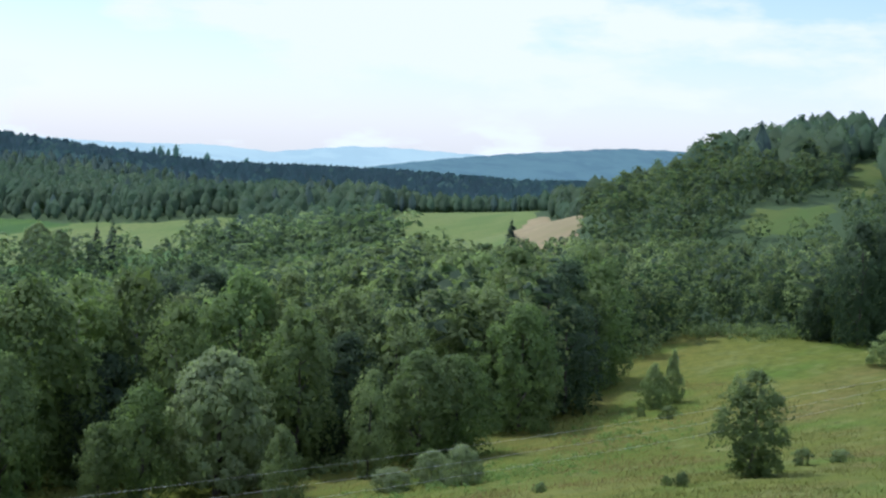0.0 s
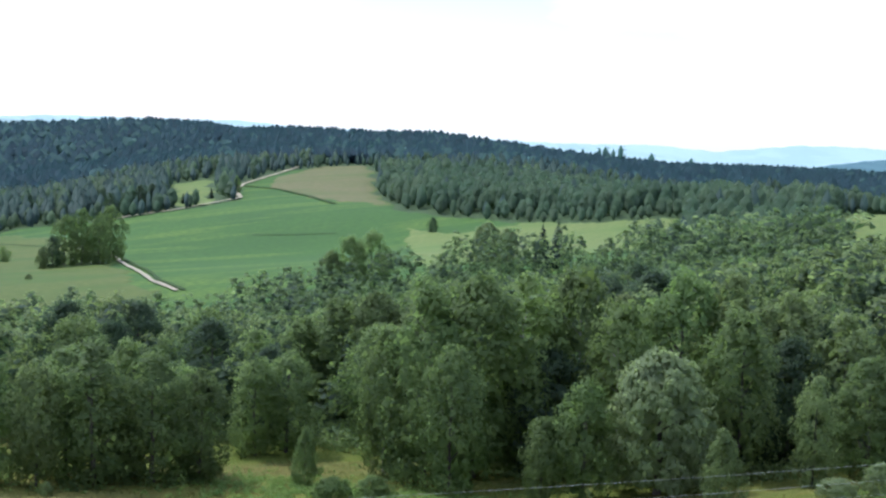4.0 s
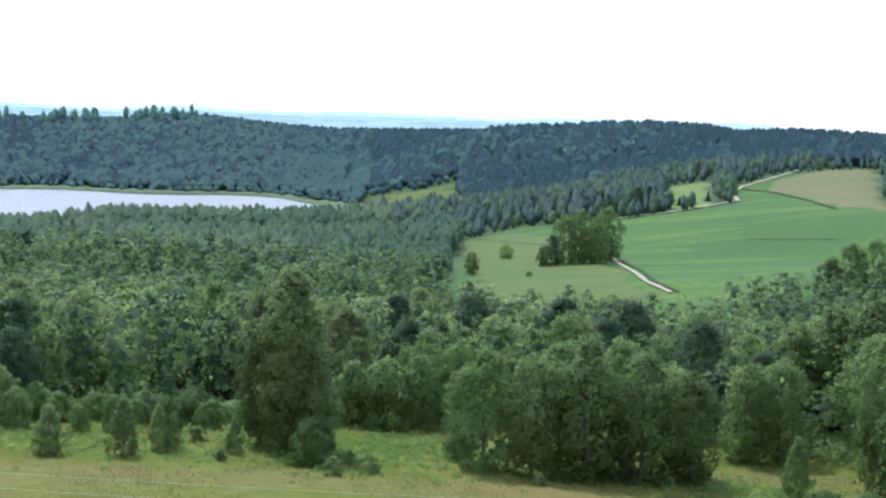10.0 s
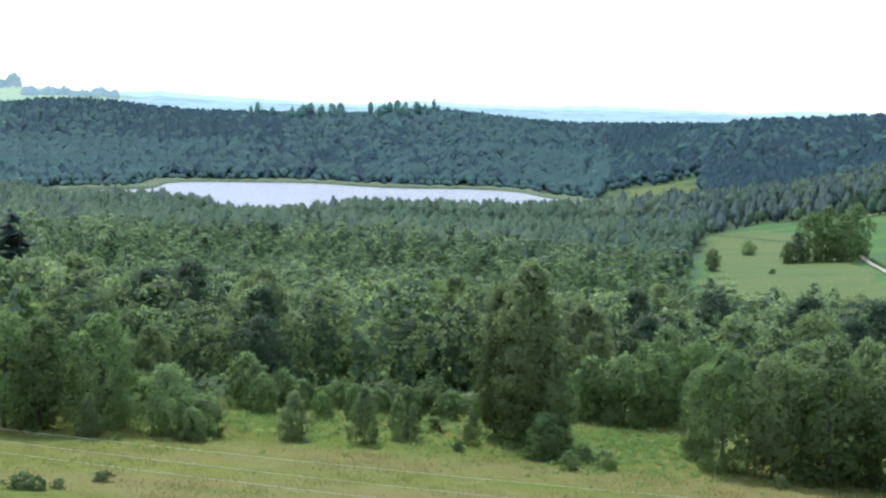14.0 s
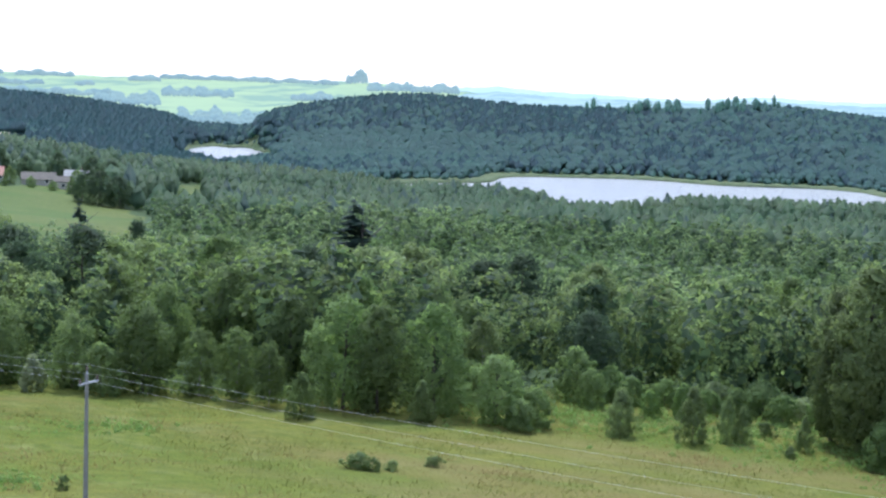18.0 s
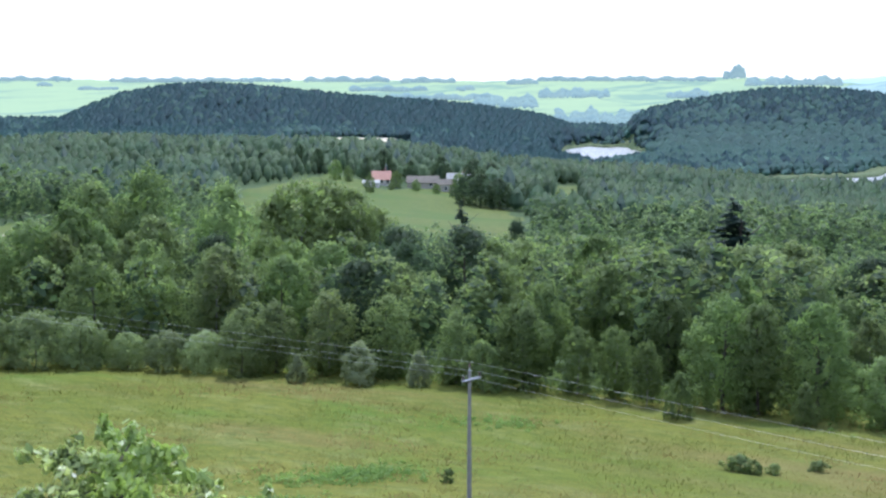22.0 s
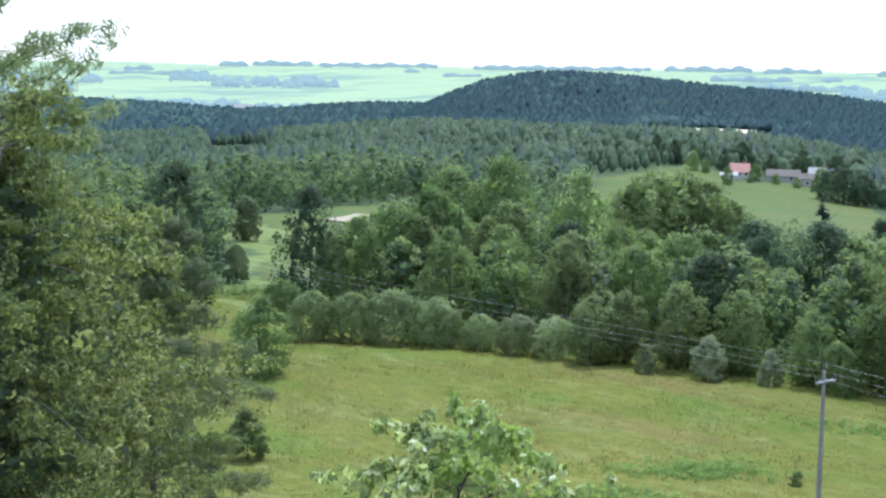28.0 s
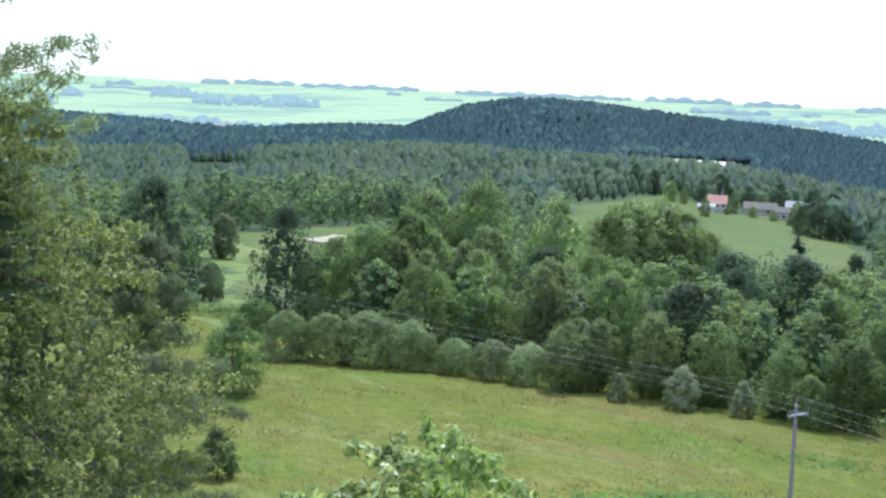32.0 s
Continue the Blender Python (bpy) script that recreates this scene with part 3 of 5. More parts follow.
lane("ditch", [(249, 740), (256, 704), (253, 652), (242, 593)], 2.2, M["ditch"], 0.66, "grassy ditch across the dry slope")
lane("ditch", [(84, 629), (94, 587), (105, 543)], 2.0, M["ditch"], 0.66, "grassy bank between pasture and crop")
lane("ditch", [(177, 513), (190, 503), (204, 496)], 1.4, M["ditch"], 0.4, "dark furrow across the crop")
lane("ditch", [(122, 500), (117, 462), (112, 420), (103, 373), (102, 346)], 1.2, M["ditch"], 0.62, "rank grass beside the field path")
lane("road", ROAD_LINE, 4.5, M["sandy"], 0.5, "pale country road in the meadow")
OPEN = [OPEN_VALLEY, OPEN_RIGHT, OPEN_HILL, OPEN_HILL_TOP, OPEN_HOUSES, OPEN_ROAD, OPEN_LAKE, OPEN_SAND, OPEN_HEDGE, OPEN_SMALL, OPEN_LEFT_FAR, OPEN_GARDEN, OPEN_GLADE]
OPEN.append([polar(a, r) for a, r in ((35.0, 500), (35.0, 572), (32.4, 590), (29.2, 580), (29.2, 500))])

# ---- the far country ----


def far_sheet(name, az0, az1, r0, r1, el0, crest, material, label, drop=25):
    """A slope of far country that climbs to a skyline given by turn and angle of sight."""
    az = np.arange(az0, az1 + 0.01, 0.1)
    top = np.interp(az, *zip(*crest)) + 0.012 * np.sin(az * 5.1) + 0.008 * np.sin(az * 11.3 + 1)
    n = 24
    V = []
    for i in range(n):
        k = i / (n - 1)
        r = r0 + (r1 - r0) * k
        el = el0 + (top - el0) * k ** 0.9 + 0.035 * np.sin(az * 1.9 + k * 9) * math.sin(k * math.pi)
        V.append(np.stack([-np.sin(np.radians(az)) * r, np.cos(np.radians(az)) * r, EYE + r * np.tan(np.radians(el)) - (drop if i == 0 else 0)], -1))
    ids = np.arange(n * len(az)).reshape(n, len(az))
    q = np.stack([ids[:-1, :-1], ids[:-1, 1:], ids[1:, 1:], ids[1:, :-1]], -1).reshape(-1, 4)[:, ::-1]
    ob = new(name, mesh_of(name, np.concatenate(V), q, [material], True))
    tagged(ob, label, "distance", kind="structure")
    return az, np.stack([v[:, 2] for v in V])


FIELD_LINE = ((12, -0.2), (15.4, -0.02), (16.5, 0.10), (18.8, 0.16), (20.1, 0.18), (22, 0.12), (25, 0.10), (29, 0.02), (33, 0.06), (36, 0.06), (38.5, 0.08), (42, 0.0), (45.4, 0.08), (49.6, 0.10), (54, 0.02), (57.3, 0.10), (62, 0.06), (76, 0.05))
WOOD_LINE = ((-16, 0.10), (-9, 0.06), (-5.7, 0.08), (-3.2, 0.06), (-1.4, -0.02), (1.3, 0.0), (3.5, 0.02), (6.2, -0.14), (8.8, -0.10), (11.2, -0.12), (13.8, 0.02), (15.0, -0.12), (17, -0.5), (18.5, -1.2))
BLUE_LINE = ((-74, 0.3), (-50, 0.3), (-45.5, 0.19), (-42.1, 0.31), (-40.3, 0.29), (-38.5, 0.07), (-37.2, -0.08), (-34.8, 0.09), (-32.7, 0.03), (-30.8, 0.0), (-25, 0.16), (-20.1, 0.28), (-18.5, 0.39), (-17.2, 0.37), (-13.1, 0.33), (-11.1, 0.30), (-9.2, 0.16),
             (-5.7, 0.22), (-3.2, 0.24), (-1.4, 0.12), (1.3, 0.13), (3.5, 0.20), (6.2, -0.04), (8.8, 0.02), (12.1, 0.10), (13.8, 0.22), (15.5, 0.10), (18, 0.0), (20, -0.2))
DARK_LINE = ((-74, 0.7), (-51.1, 0.72), (-50, 0.63), (-48.9, 0.51), (-46.6, 0.29), (-44.4, 0.02), (-42.1, -0.32), (-40, -0.7), (-38, -1.2))
# These sheets emit their colour; the pale blues are painted haze.
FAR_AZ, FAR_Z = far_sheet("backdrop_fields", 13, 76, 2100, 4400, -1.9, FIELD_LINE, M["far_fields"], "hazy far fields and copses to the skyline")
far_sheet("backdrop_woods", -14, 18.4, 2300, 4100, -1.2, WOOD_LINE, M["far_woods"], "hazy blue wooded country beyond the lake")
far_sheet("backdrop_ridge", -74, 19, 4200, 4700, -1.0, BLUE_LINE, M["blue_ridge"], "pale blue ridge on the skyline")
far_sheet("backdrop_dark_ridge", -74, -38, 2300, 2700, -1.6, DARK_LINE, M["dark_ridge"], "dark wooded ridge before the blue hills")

# ---- plants ----


def tube(points, radii, sides=7):
    """Rings along a line, as verts and quads."""
    V, Q = [], []
    for i, (p, r) in enumerate(zip(points, radii)):
        for k in range(sides):
            a = k * math.tau / sides
            V.append((p[0] + r * math.cos(a), p[1] + r * math.sin(a), p[2]))
        if i:
            o = (i - 1) * sides
            Q += [(o + k, o + (k + 1) % sides, o + sides + (k + 1) % sides, o + sides + k) for k in range(sides)]
    return V, Q


def trunk_mesh(name, h, girth, limbs, rg, top=0.8, first=0.25, reach=0.22):
    """A tapered trunk with limbs."""
    V, Q = [], []

    def add(points, radii):
        v, q = tube(points, radii, 6)
        o = len(V)
        V.extend(v)
        Q.extend([tuple(i + o for i in f) for f in q])

    bend = rg.uniform(-0.03, 0.03, (6, 2)).cumsum(0) * h * 0.5
    bend[0] = 0
    spine = [(bend[i, 0], bend[i, 1], h * top * i / 5 - (0.25 if i == 0 else 0)) for i in range(6)]
    add(spine, [girth * (1.25 if i == 0 else 1 - 0.15 * i) for i in range(6)])
    for k in range(limbs):
        f = first + (top - first) * (k + 0.5) / limbs
        a, i = rg.uniform(0, math.tau), min(4, int(f / top * 5))
        x, y = bend[i]
        L = reach * h * (1.1 - 0.6 * f)
        z = h * f
        add([(x, y, z), (x + L * 0.5 * math.cos(a), y + L * 0.5 * math.sin(a), z + L * 0.35), (x + L * math.cos(a), y + L * math.sin(a), z + L * 0.8)],
            [girth * 0.42, girth * 0.26, girth * 0.08])
    return mesh_of(name, V, Q, [], True)


def leaves(centres, radii, per, size, rg, flat=1.0, hang=0.0, long=1.0, axis=None, outward=0.9):
    """Small four-cornered leaves on the outer side of clumps; hang turns them downwards."""
    n = len(centres) * per
    c, r = np.repeat(centres, per, 0), np.repeat(radii, per)[:, None]
    d = rg.normal(size=(n, 3))
    d[:, 2] = d[:, 2] * 0.8 + 0.32
    if axis is not None:
        o = (c - (0, 0, axis)) * (1, 1, 0.6)
        d += outward * o / (np.linalg.norm(o, axis=1, keepdims=True) + 1e-6)
    d /= np.linalg.norm(d, axis=1, keepdims=True)
    p = c + d * r * rg.uniform(0.55, 1.08, (n, 1)) * (1, 1, flat)
    nrm = d + (0, 0, 0.25) + rg.normal(size=(n, 3)) * 0.42
    nrm /= np.linalg.norm(nrm, axis=1, keepdims=True)
    u = rg.normal(size=(n, 3))
    u[:, 2] -= hang * 2
    u -= nrm * (u * nrm).sum(1, keepdims=True)
    u /= np.linalg.norm(u, axis=1, keepdims=True) + 1e-9
    w = np.cross(u, nrm)
    s = size * rg.uniform(0.6, 1.35, (n, 1))
    u, w = u * s * long, w * s * 0.72
    V = np.stack([p - u, p + w * 0.9, p + u, p - w * 0.9], 1).reshape(-1, 3)
    out = d * 0.55 + nrm * 0.45
    out /= np.linalg.norm(out, axis=1, keepdims=True)
    return V, np.arange(n * 4).reshape(-1, 4), np.repeat(out, 4, 0)


def core(h, prof, base, k, rg, count, size):
    """The dense twigs and inner leaves of a crown, set deeper and larger."""
    f = base + (0.95 - base) * rg.uniform(0, 1, count)
    a = rg.uniform(0, math.tau, count)
    R = np.interp(f, *zip(*prof)) * h * k * rg.uniform(0.8, 1.15, count)
    C = np.stack([R * np.cos(a), R * np.sin(a), f * h], 1)
    V, Q, N = leaves(C, np.full(count, size * 0.5), 1, size, rg, axis=0.4 * h, outward=2.5)
    axis = V * (1, 1, 0.5) - (0, 0, 0.2 * h)
    N = 0.3 * N + axis / (np.linalg.norm(axis, axis=1, keepdims=True) + 1e-6)
    return V, Q, N / np.linalg.norm(N, axis=1, keepdims=True)


def crown_mesh(name, h, prof, base, clumps, per, size, rg, clump_r=0.095, flat=1.0, hang=0.0, long=1.0, inner=0.5, depth=0.45, fill=200):
    f = base + (1 - base) * rg.uniform(0, 1, clumps) ** 0.9
    a = rg.uniform(0, math.tau, clumps)
    lobes = 1 + 0.16 * np.sin(3 * a + rg.uniform(0, 6)) + 0.10 * np.sin(5 * a + f * 9)
    R = np.interp(f, *zip(*prof)) * h * lobes * (depth + (1 - depth) * rg.uniform(0, 1, clumps) ** 0.45)
    C = np.stack([R * np.cos(a), R * np.sin(a), f * h * 0.97], 1)
    V, Q, N = leaves(C, clump_r * h * rg.uniform(0.6, 1.25, clumps), per, size, rg, flat, hang, long, 0.4 * h, 0.5)
    axis = V * (1, 1, 0.8) - (0, 0, 0.40 * h)
    N = N + 0.75 * axis / (np.linalg.norm(axis, axis=1, keepdims=True) + 1e-6)
    if inner:
        v, q, nn = core(h, prof, base + 0.03, inner, rg, fill, 0.05 * h * math.sqrt(200 / fill))
        V, Q, N = np.concatenate([V, v]), np.concatenate([Q, q + len(V)]), np.concatenate([N, nn])
    me = mesh_of(name, V, Q, normals=N / np.linalg.norm(N, axis=1, keepdims=True))
    if inner:
        me["twigs"] = len(q)
    return me


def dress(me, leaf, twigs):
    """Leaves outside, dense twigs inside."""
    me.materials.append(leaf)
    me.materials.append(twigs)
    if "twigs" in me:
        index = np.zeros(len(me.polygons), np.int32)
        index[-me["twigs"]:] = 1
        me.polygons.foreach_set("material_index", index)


# outlines of crowns: height share, radius share
ROUND = ((0.0, 0.2), (0.15, 0.3), (0.4, 0.36), (0.65, 0.33), (0.85, 0.22), (1.0, 0.05))
OVAL = ((0.0, 0.13), (0.2, 0.22), (0.45, 0.26), (0.7, 0.235), (0.9, 0.155), (1.0, 0.04))
COLUMN = ((0.0, 0.09), (0.15, 0.14), (0.35, 0.17), (0.6, 0.17), (0.8, 0.135), (0.93, 0.08), (1.0, 0.02))
CONE = ((0.0, 0.21), (0.1, 0.22), (0.4, 0.15), (0.7, 0.085), (0.9, 0.035), (1.0, 0.004))
BUSH = ((0.0, 0.42), (0.3, 0.55), (0.6, 0.50), (0.85, 0.32), (1.0, 0.08))
PILLAR = ((0.0, 0.30), (0.2, 0.40), (0.45, 0.35), (0.75, 0.20), (0.92, 0.08), (1.0, 0.02))
PARASOL = ((0.0, 0.06), (0.4, 0.14), (0.6, 0.22), (0.8, 0.22), (0.95, 0.12), (1.0, 0.03))

KINDS = {}


def spruce_crown(h, rg, tiers=17, boughs=11, sprays=5):
    """Tiers of drooping boughs round a straight stem."""
    T, B, S = (v.ravel() for v in np.meshgrid(np.arange(tiers), np.arange(boughs), np.arange(sprays), indexing="ij"))
    lift, longer = rg.uniform(-0.9, 0.9, (tiers, boughs)), rg.uniform(0.7, 1.25, (tiers, boughs))
    f = np.clip(0.05 + 0.94 * (T + lift[T, B]) / tiers, 0.03, 0.995)
    reach = np.maximum(0.012, 0.23 * (1 - f) ** 0.9) * longer[T, B]
    k = (S + 0.8) / sprays
    a = (B + 0.5 * (T % 2)) * math.tau / boughs + rg.normal(0, 0.1, len(T))
    d = np.stack([np.cos(a), np.sin(a), -0.35 * k], 1)
    P = np.stack([np.cos(a) * reach * k, np.sin(a) * reach * k, f - 0.18 * reach * k * k], 1) * h
    side = np.stack([-np.sin(a), np.cos(a), rg.normal(0, 0.25, len(a))], 1)
    u, w = d * (reach * h * 0.24)[:, None], side * (reach * h * 0.17 + 0.02 * h)[:, None]
    V = np.stack([P - u, P - w - (0, 0, 0.012 * h), P + u * 1.2, P + w - (0, 0, 0.012 * h)], 1).reshape(-1, 3)
    N = V * (1, 1, 0) + (0, 0, 0.12 * h)
    return mesh_of("crown", V, np.arange(len(V)).reshape(-1, 4), normals=N / np.linalg.norm(N, axis=1, keepdims=True))


def kind(key, name, h, prof, base, clumps, per, size, material, bark, girth, limbs, variants, label, category, **more):
    KINDS[key] = (name, h, label, category, [])
    for v in range(variants):
        rg = np.random.default_rng(sum(map(ord, key)) * 17 + v)
        trunk = trunk_mesh("trunk", h, girth, limbs, rg, first=max(0.12, base * 0.8))
        crown = spruce_crown(h, rg) if key == "spruce" else crown_mesh("crown", h, prof, base, clumps, per, size, rg, **more)
        trunk.materials.append(M[bark])
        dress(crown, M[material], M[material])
        KINDS[key][4].append((trunk, crown))


kind("alder", "alder_tree", 10, OVAL, 0.02, 120, 48, 0.150, "alder", "bark", 0.16, 8, 4, "leafy green alder at the edge of the wood", "tree", clump_r=0.088)
kind("broad", "broadleaf_tree", 12, ROUND, 0.02, 135, 52, 0.175, "lime", "bark", 0.24, 9, 4, "broad round-crowned deciduous tree in full leaf", "tree")
kind("birch", "birch_tree", 11, OVAL, 0.05, 120, 48, 0.138, "birch", "pale_bark", 0.13, 8, 3, "light green birch with a ragged crown", "tree", clump_r=0.08, hang=0.5)
kind("dark", "dark_tree", 12, ROUND, 0.03, 125, 48, 0.180, "dark", "bark", 0.24, 8, 2, "dark green dense deciduous tree", "tree")
kind("oak", "field_tree", 12, ROUND, 0.02, 120, 48, 0.180, "lime", "bark", 0.26, 8, 2, "broad leafy tree on the open field", "tree")
kind("poplar", "poplar_tree", 14, COLUMN, 0.05, 260, 56, 0.130, "birch", "bark", 0.25, 12, 1, "tall columnar poplar standing alone in the meadow", "tree", clump_r=0.055)
kind("willow", "willow_tree", 11, ROUND, 0.08, 230, 52, 0.150, "willow", "bark", 0.3, 9, 2, "pale grey-green willow with drooping boughs", "tree", hang=1.2, long=1.6, clump_r=0.07)
kind("spruce", "spruce_tree", 12, CONE, 0.06, 172, 31, 0.225, "spruce", "bark", 0.16, 10, 2, "dark pointed spruce above the broadleaf trees", "tree", clump_r=0.05, flat=0.5, hang=0.3, long=1.5)
kind("pine", "pine_tree", 13, PARASOL, 0.32, 126, 37, 0.207, "pine", "bark", 0.2, 10, 2, "grey-green pine with bare lower trunk", "tree", clump_r=0.06, long=1.5)
kind("bush", "willow_bush", 4, BUSH, 0.02, 110, 50, 0.100, "willow", "bark", 0.06, 6, 2, "rounded grey-green willow bush at the meadow's edge", "bush", clump_r=0.12)
kind("silver", "silver_shrub", 3, PILLAR, 0.02, 80, 31, 0.113, "silver", "bark", 0.05, 6, 1, "small silvery shrub before the wood", "bush", clump_r=0.10)
kind("young", "young_tree", 4, PILLAR, 0.03, 110, 46, 0.085, "alder", "bark", 0.05, 7, 3, "young bushy tree in the grass", "tree", clump_r=0.10)
kind("fresh", "leafy_bush", 3.5, BUSH, 0.02, 92, 31, 0.131, "lime", "bark", 0.05, 6, 2, "fresh green leafy bush", "bush", clump_r=0.13)
kind("shrub", "low_shrub", 1.0, BUSH, 0.02, 30, 25, 0.070, "alder", "bark", 0.02, 4, 2, "low dark shrub in the meadow", "bush", clump_r=0.16)

plant_rng = np.random.default_rng(3)


def plant(key, az, r, h, wide=1.0, label="", group=""):
    name, size, text, category, variants = KINDS[key]
    x, y = polar(az, r)
    k = h / size
    trunk, crown = variants[plant_rng.integers(len(variants))]
    ob = thing(name, pose(x, y, gz(x, y) - 0.05, 0, 0, plant_rng.uniform(0, 360)) @ Matrix.Diagonal((k * wide, k * wide, k, 1)), label or text, category, group)
    part("trunk", trunk, None, ob)
    part("crown", crown, None, ob)
    return ob


# single trees and bushes of the meadow and its edge: kind, turn, distance, height, breadth
MEADOW = (
    ("poplar", -1.0, 114, 14.6, 1.0), ("poplar", 0.1, 116, 12.4, 0.8), ("young", -2.0, 113.5, 8.2, 0.75), ("fresh", -1.8, 108, 3.3, 0.8),
    ("young", 8.3, 110, 3.7, 0.9), ("young", 5.45, 109, 4.4, 0.7), ("young", 4.1, 111, 3.6, 0.6), ("young", 3.5, 111, 3.0, 0.6), ("young", 1.1, 111.5, 2.8, 0.6),
    ("shrub", 2.6, 116, 1.2, 1.2), ("shrub", 1.6, 108, 0.9, 1), ("shrub", -3.6, 108, 1.2, 0.7), ("shrub", -2.9, 104.5, 1.3, 1), ("shrub", -4.3, 106, 1.4, 1.1),
    ("young", 16.4, 109.5, 3.2, 0.8), ("broad", 13.4, 111, 5.4, 1.25), ("fresh", 12.4, 108.5, 2.4, 0.9), ("fresh", 11.7, 110.5, 3.0, 0.8), ("young", 21.3, 108.5, 3.6, 0.75),
)
SHRUBS = (
    ("shrub", 18.9, 91, 1.1, 1.6), ("shrub", 18.3, 90.5, 0.9, 1.2), ("shrub", 17.5, 91, 0.7, 1.4), ("shrub", 15.8, 93, 0.75, 1.6), ("shrub", 30.6, 83.5, 0.85, 0.9),
    ("young", 52.8, 86, 3.0, 1.2), ("alder", -56.8, 86, 6.2, 1.25), ("young", -52.9, 138, 4.2, 0.8), ("young", -53.6, 140, 5.0, 0.5), ("shrub", -53.5, 132, 1.2, 1.2),
    ("shrub", -58.8, 96, 1.1, 1.2), ("shrub", -60.2, 98, 0.9, 1.5), ("shrub", -48.6, 84, 0.7, 1.1), ("shrub", -54.2, 80, 0.8, 1.0), ("shrub", -53.6, 81, 0.6, 1.0),
    ("shrub", -52.4, 134, 0.8, 1.0), ("shrub", -57.9, 89, 0.9, 0.7),
)
for row in MEADOW + SHRUBS:
    plant(*row)
# the dense dark clump of the meadow and its neighbours
CLUMP = (
    ("broad", -9.0, 111, 9.2, 0.85), ("alder", -10.9, 110, 9.4, 0.8), ("broad", -13.1, 111, 10.6, 1.0), ("broad", -15.4, 112, 9.8, 0.95), ("alder", -17.2, 113, 8.8, 0.9),
    ("broad", -12.0, 115, 10.0, 0.9), ("alder", -14.4, 116, 10.6, 0.8), ("alder", -8.1, 114, 7.6, 0.7), ("broad", -16.5, 116, 8.8, 0.8), ("shrub", -11.3, 106, 1.0, 0.9),
)
for row in CLUMP:
    plant(*row, label="dense dark green tree in a clump on the meadow", group="clump in the meadow")
# tall trees before the valley, with the drooping willow
TALL = (
    ("young", -21.4, 112, 4.6, 0.6), ("birch", -24.6, 118, 12.0, 0.8), ("broad", -26.2, 116, 15.5, 0.8), ("alder", -28.2, 118, 16.8, 0.9), ("birch", -30.2, 121, 16.6, 0.9),
    ("broad", -27.3, 110, 11.5, 0.7), ("birch", -32.2, 124, 17.2, 0.9), ("alder", -31.0, 107, 6.4, 0.9), ("broad", -32.6, 108, 9.0, 0.8), ("willow", -35.6, 110, 11.0, 1.05),
    ("birch", -34.0, 118, 14.5, 0.8), ("broad", -36.4, 124, 16.2, 0.8), ("alder", -38.6, 116, 13.6, 0.85), ("young", -38.1, 104, 5.4, 0.7), ("birch", -38.2, 126, 16.0, 0.9),
    ("alder", -40.6, 128, 14.2, 0.9), ("broad", -43.6, 117, 9.4, 1.0), ("alder", -41.6, 112, 8.4, 0.75), ("broad", -45.0, 119, 8.6, 1.05), ("alder", -42.6, 126, 12.2, 0.9),
    ("broad", -47.6, 130, 11.5, 0.9), ("alder", -46.0, 136, 13.0, 1.0), ("dark", -49.4, 138, 10.4, 0.95), ("broad", -50.6, 150, 12.2, 0.9), ("dark", -48.6, 146, 12.0, 0.9),
    ("bush", -44.2, 104, 2.4, 1.2), ("bush", -45.4, 101, 2.8, 0.9), ("bush", -42.6, 102, 1.8, 1.5), ("fresh", -22.6, 106, 1.8, 1.4), ("fresh", -24.2, 108, 1.6, 1.6),
)
for row in TALL:
    plant(*row)
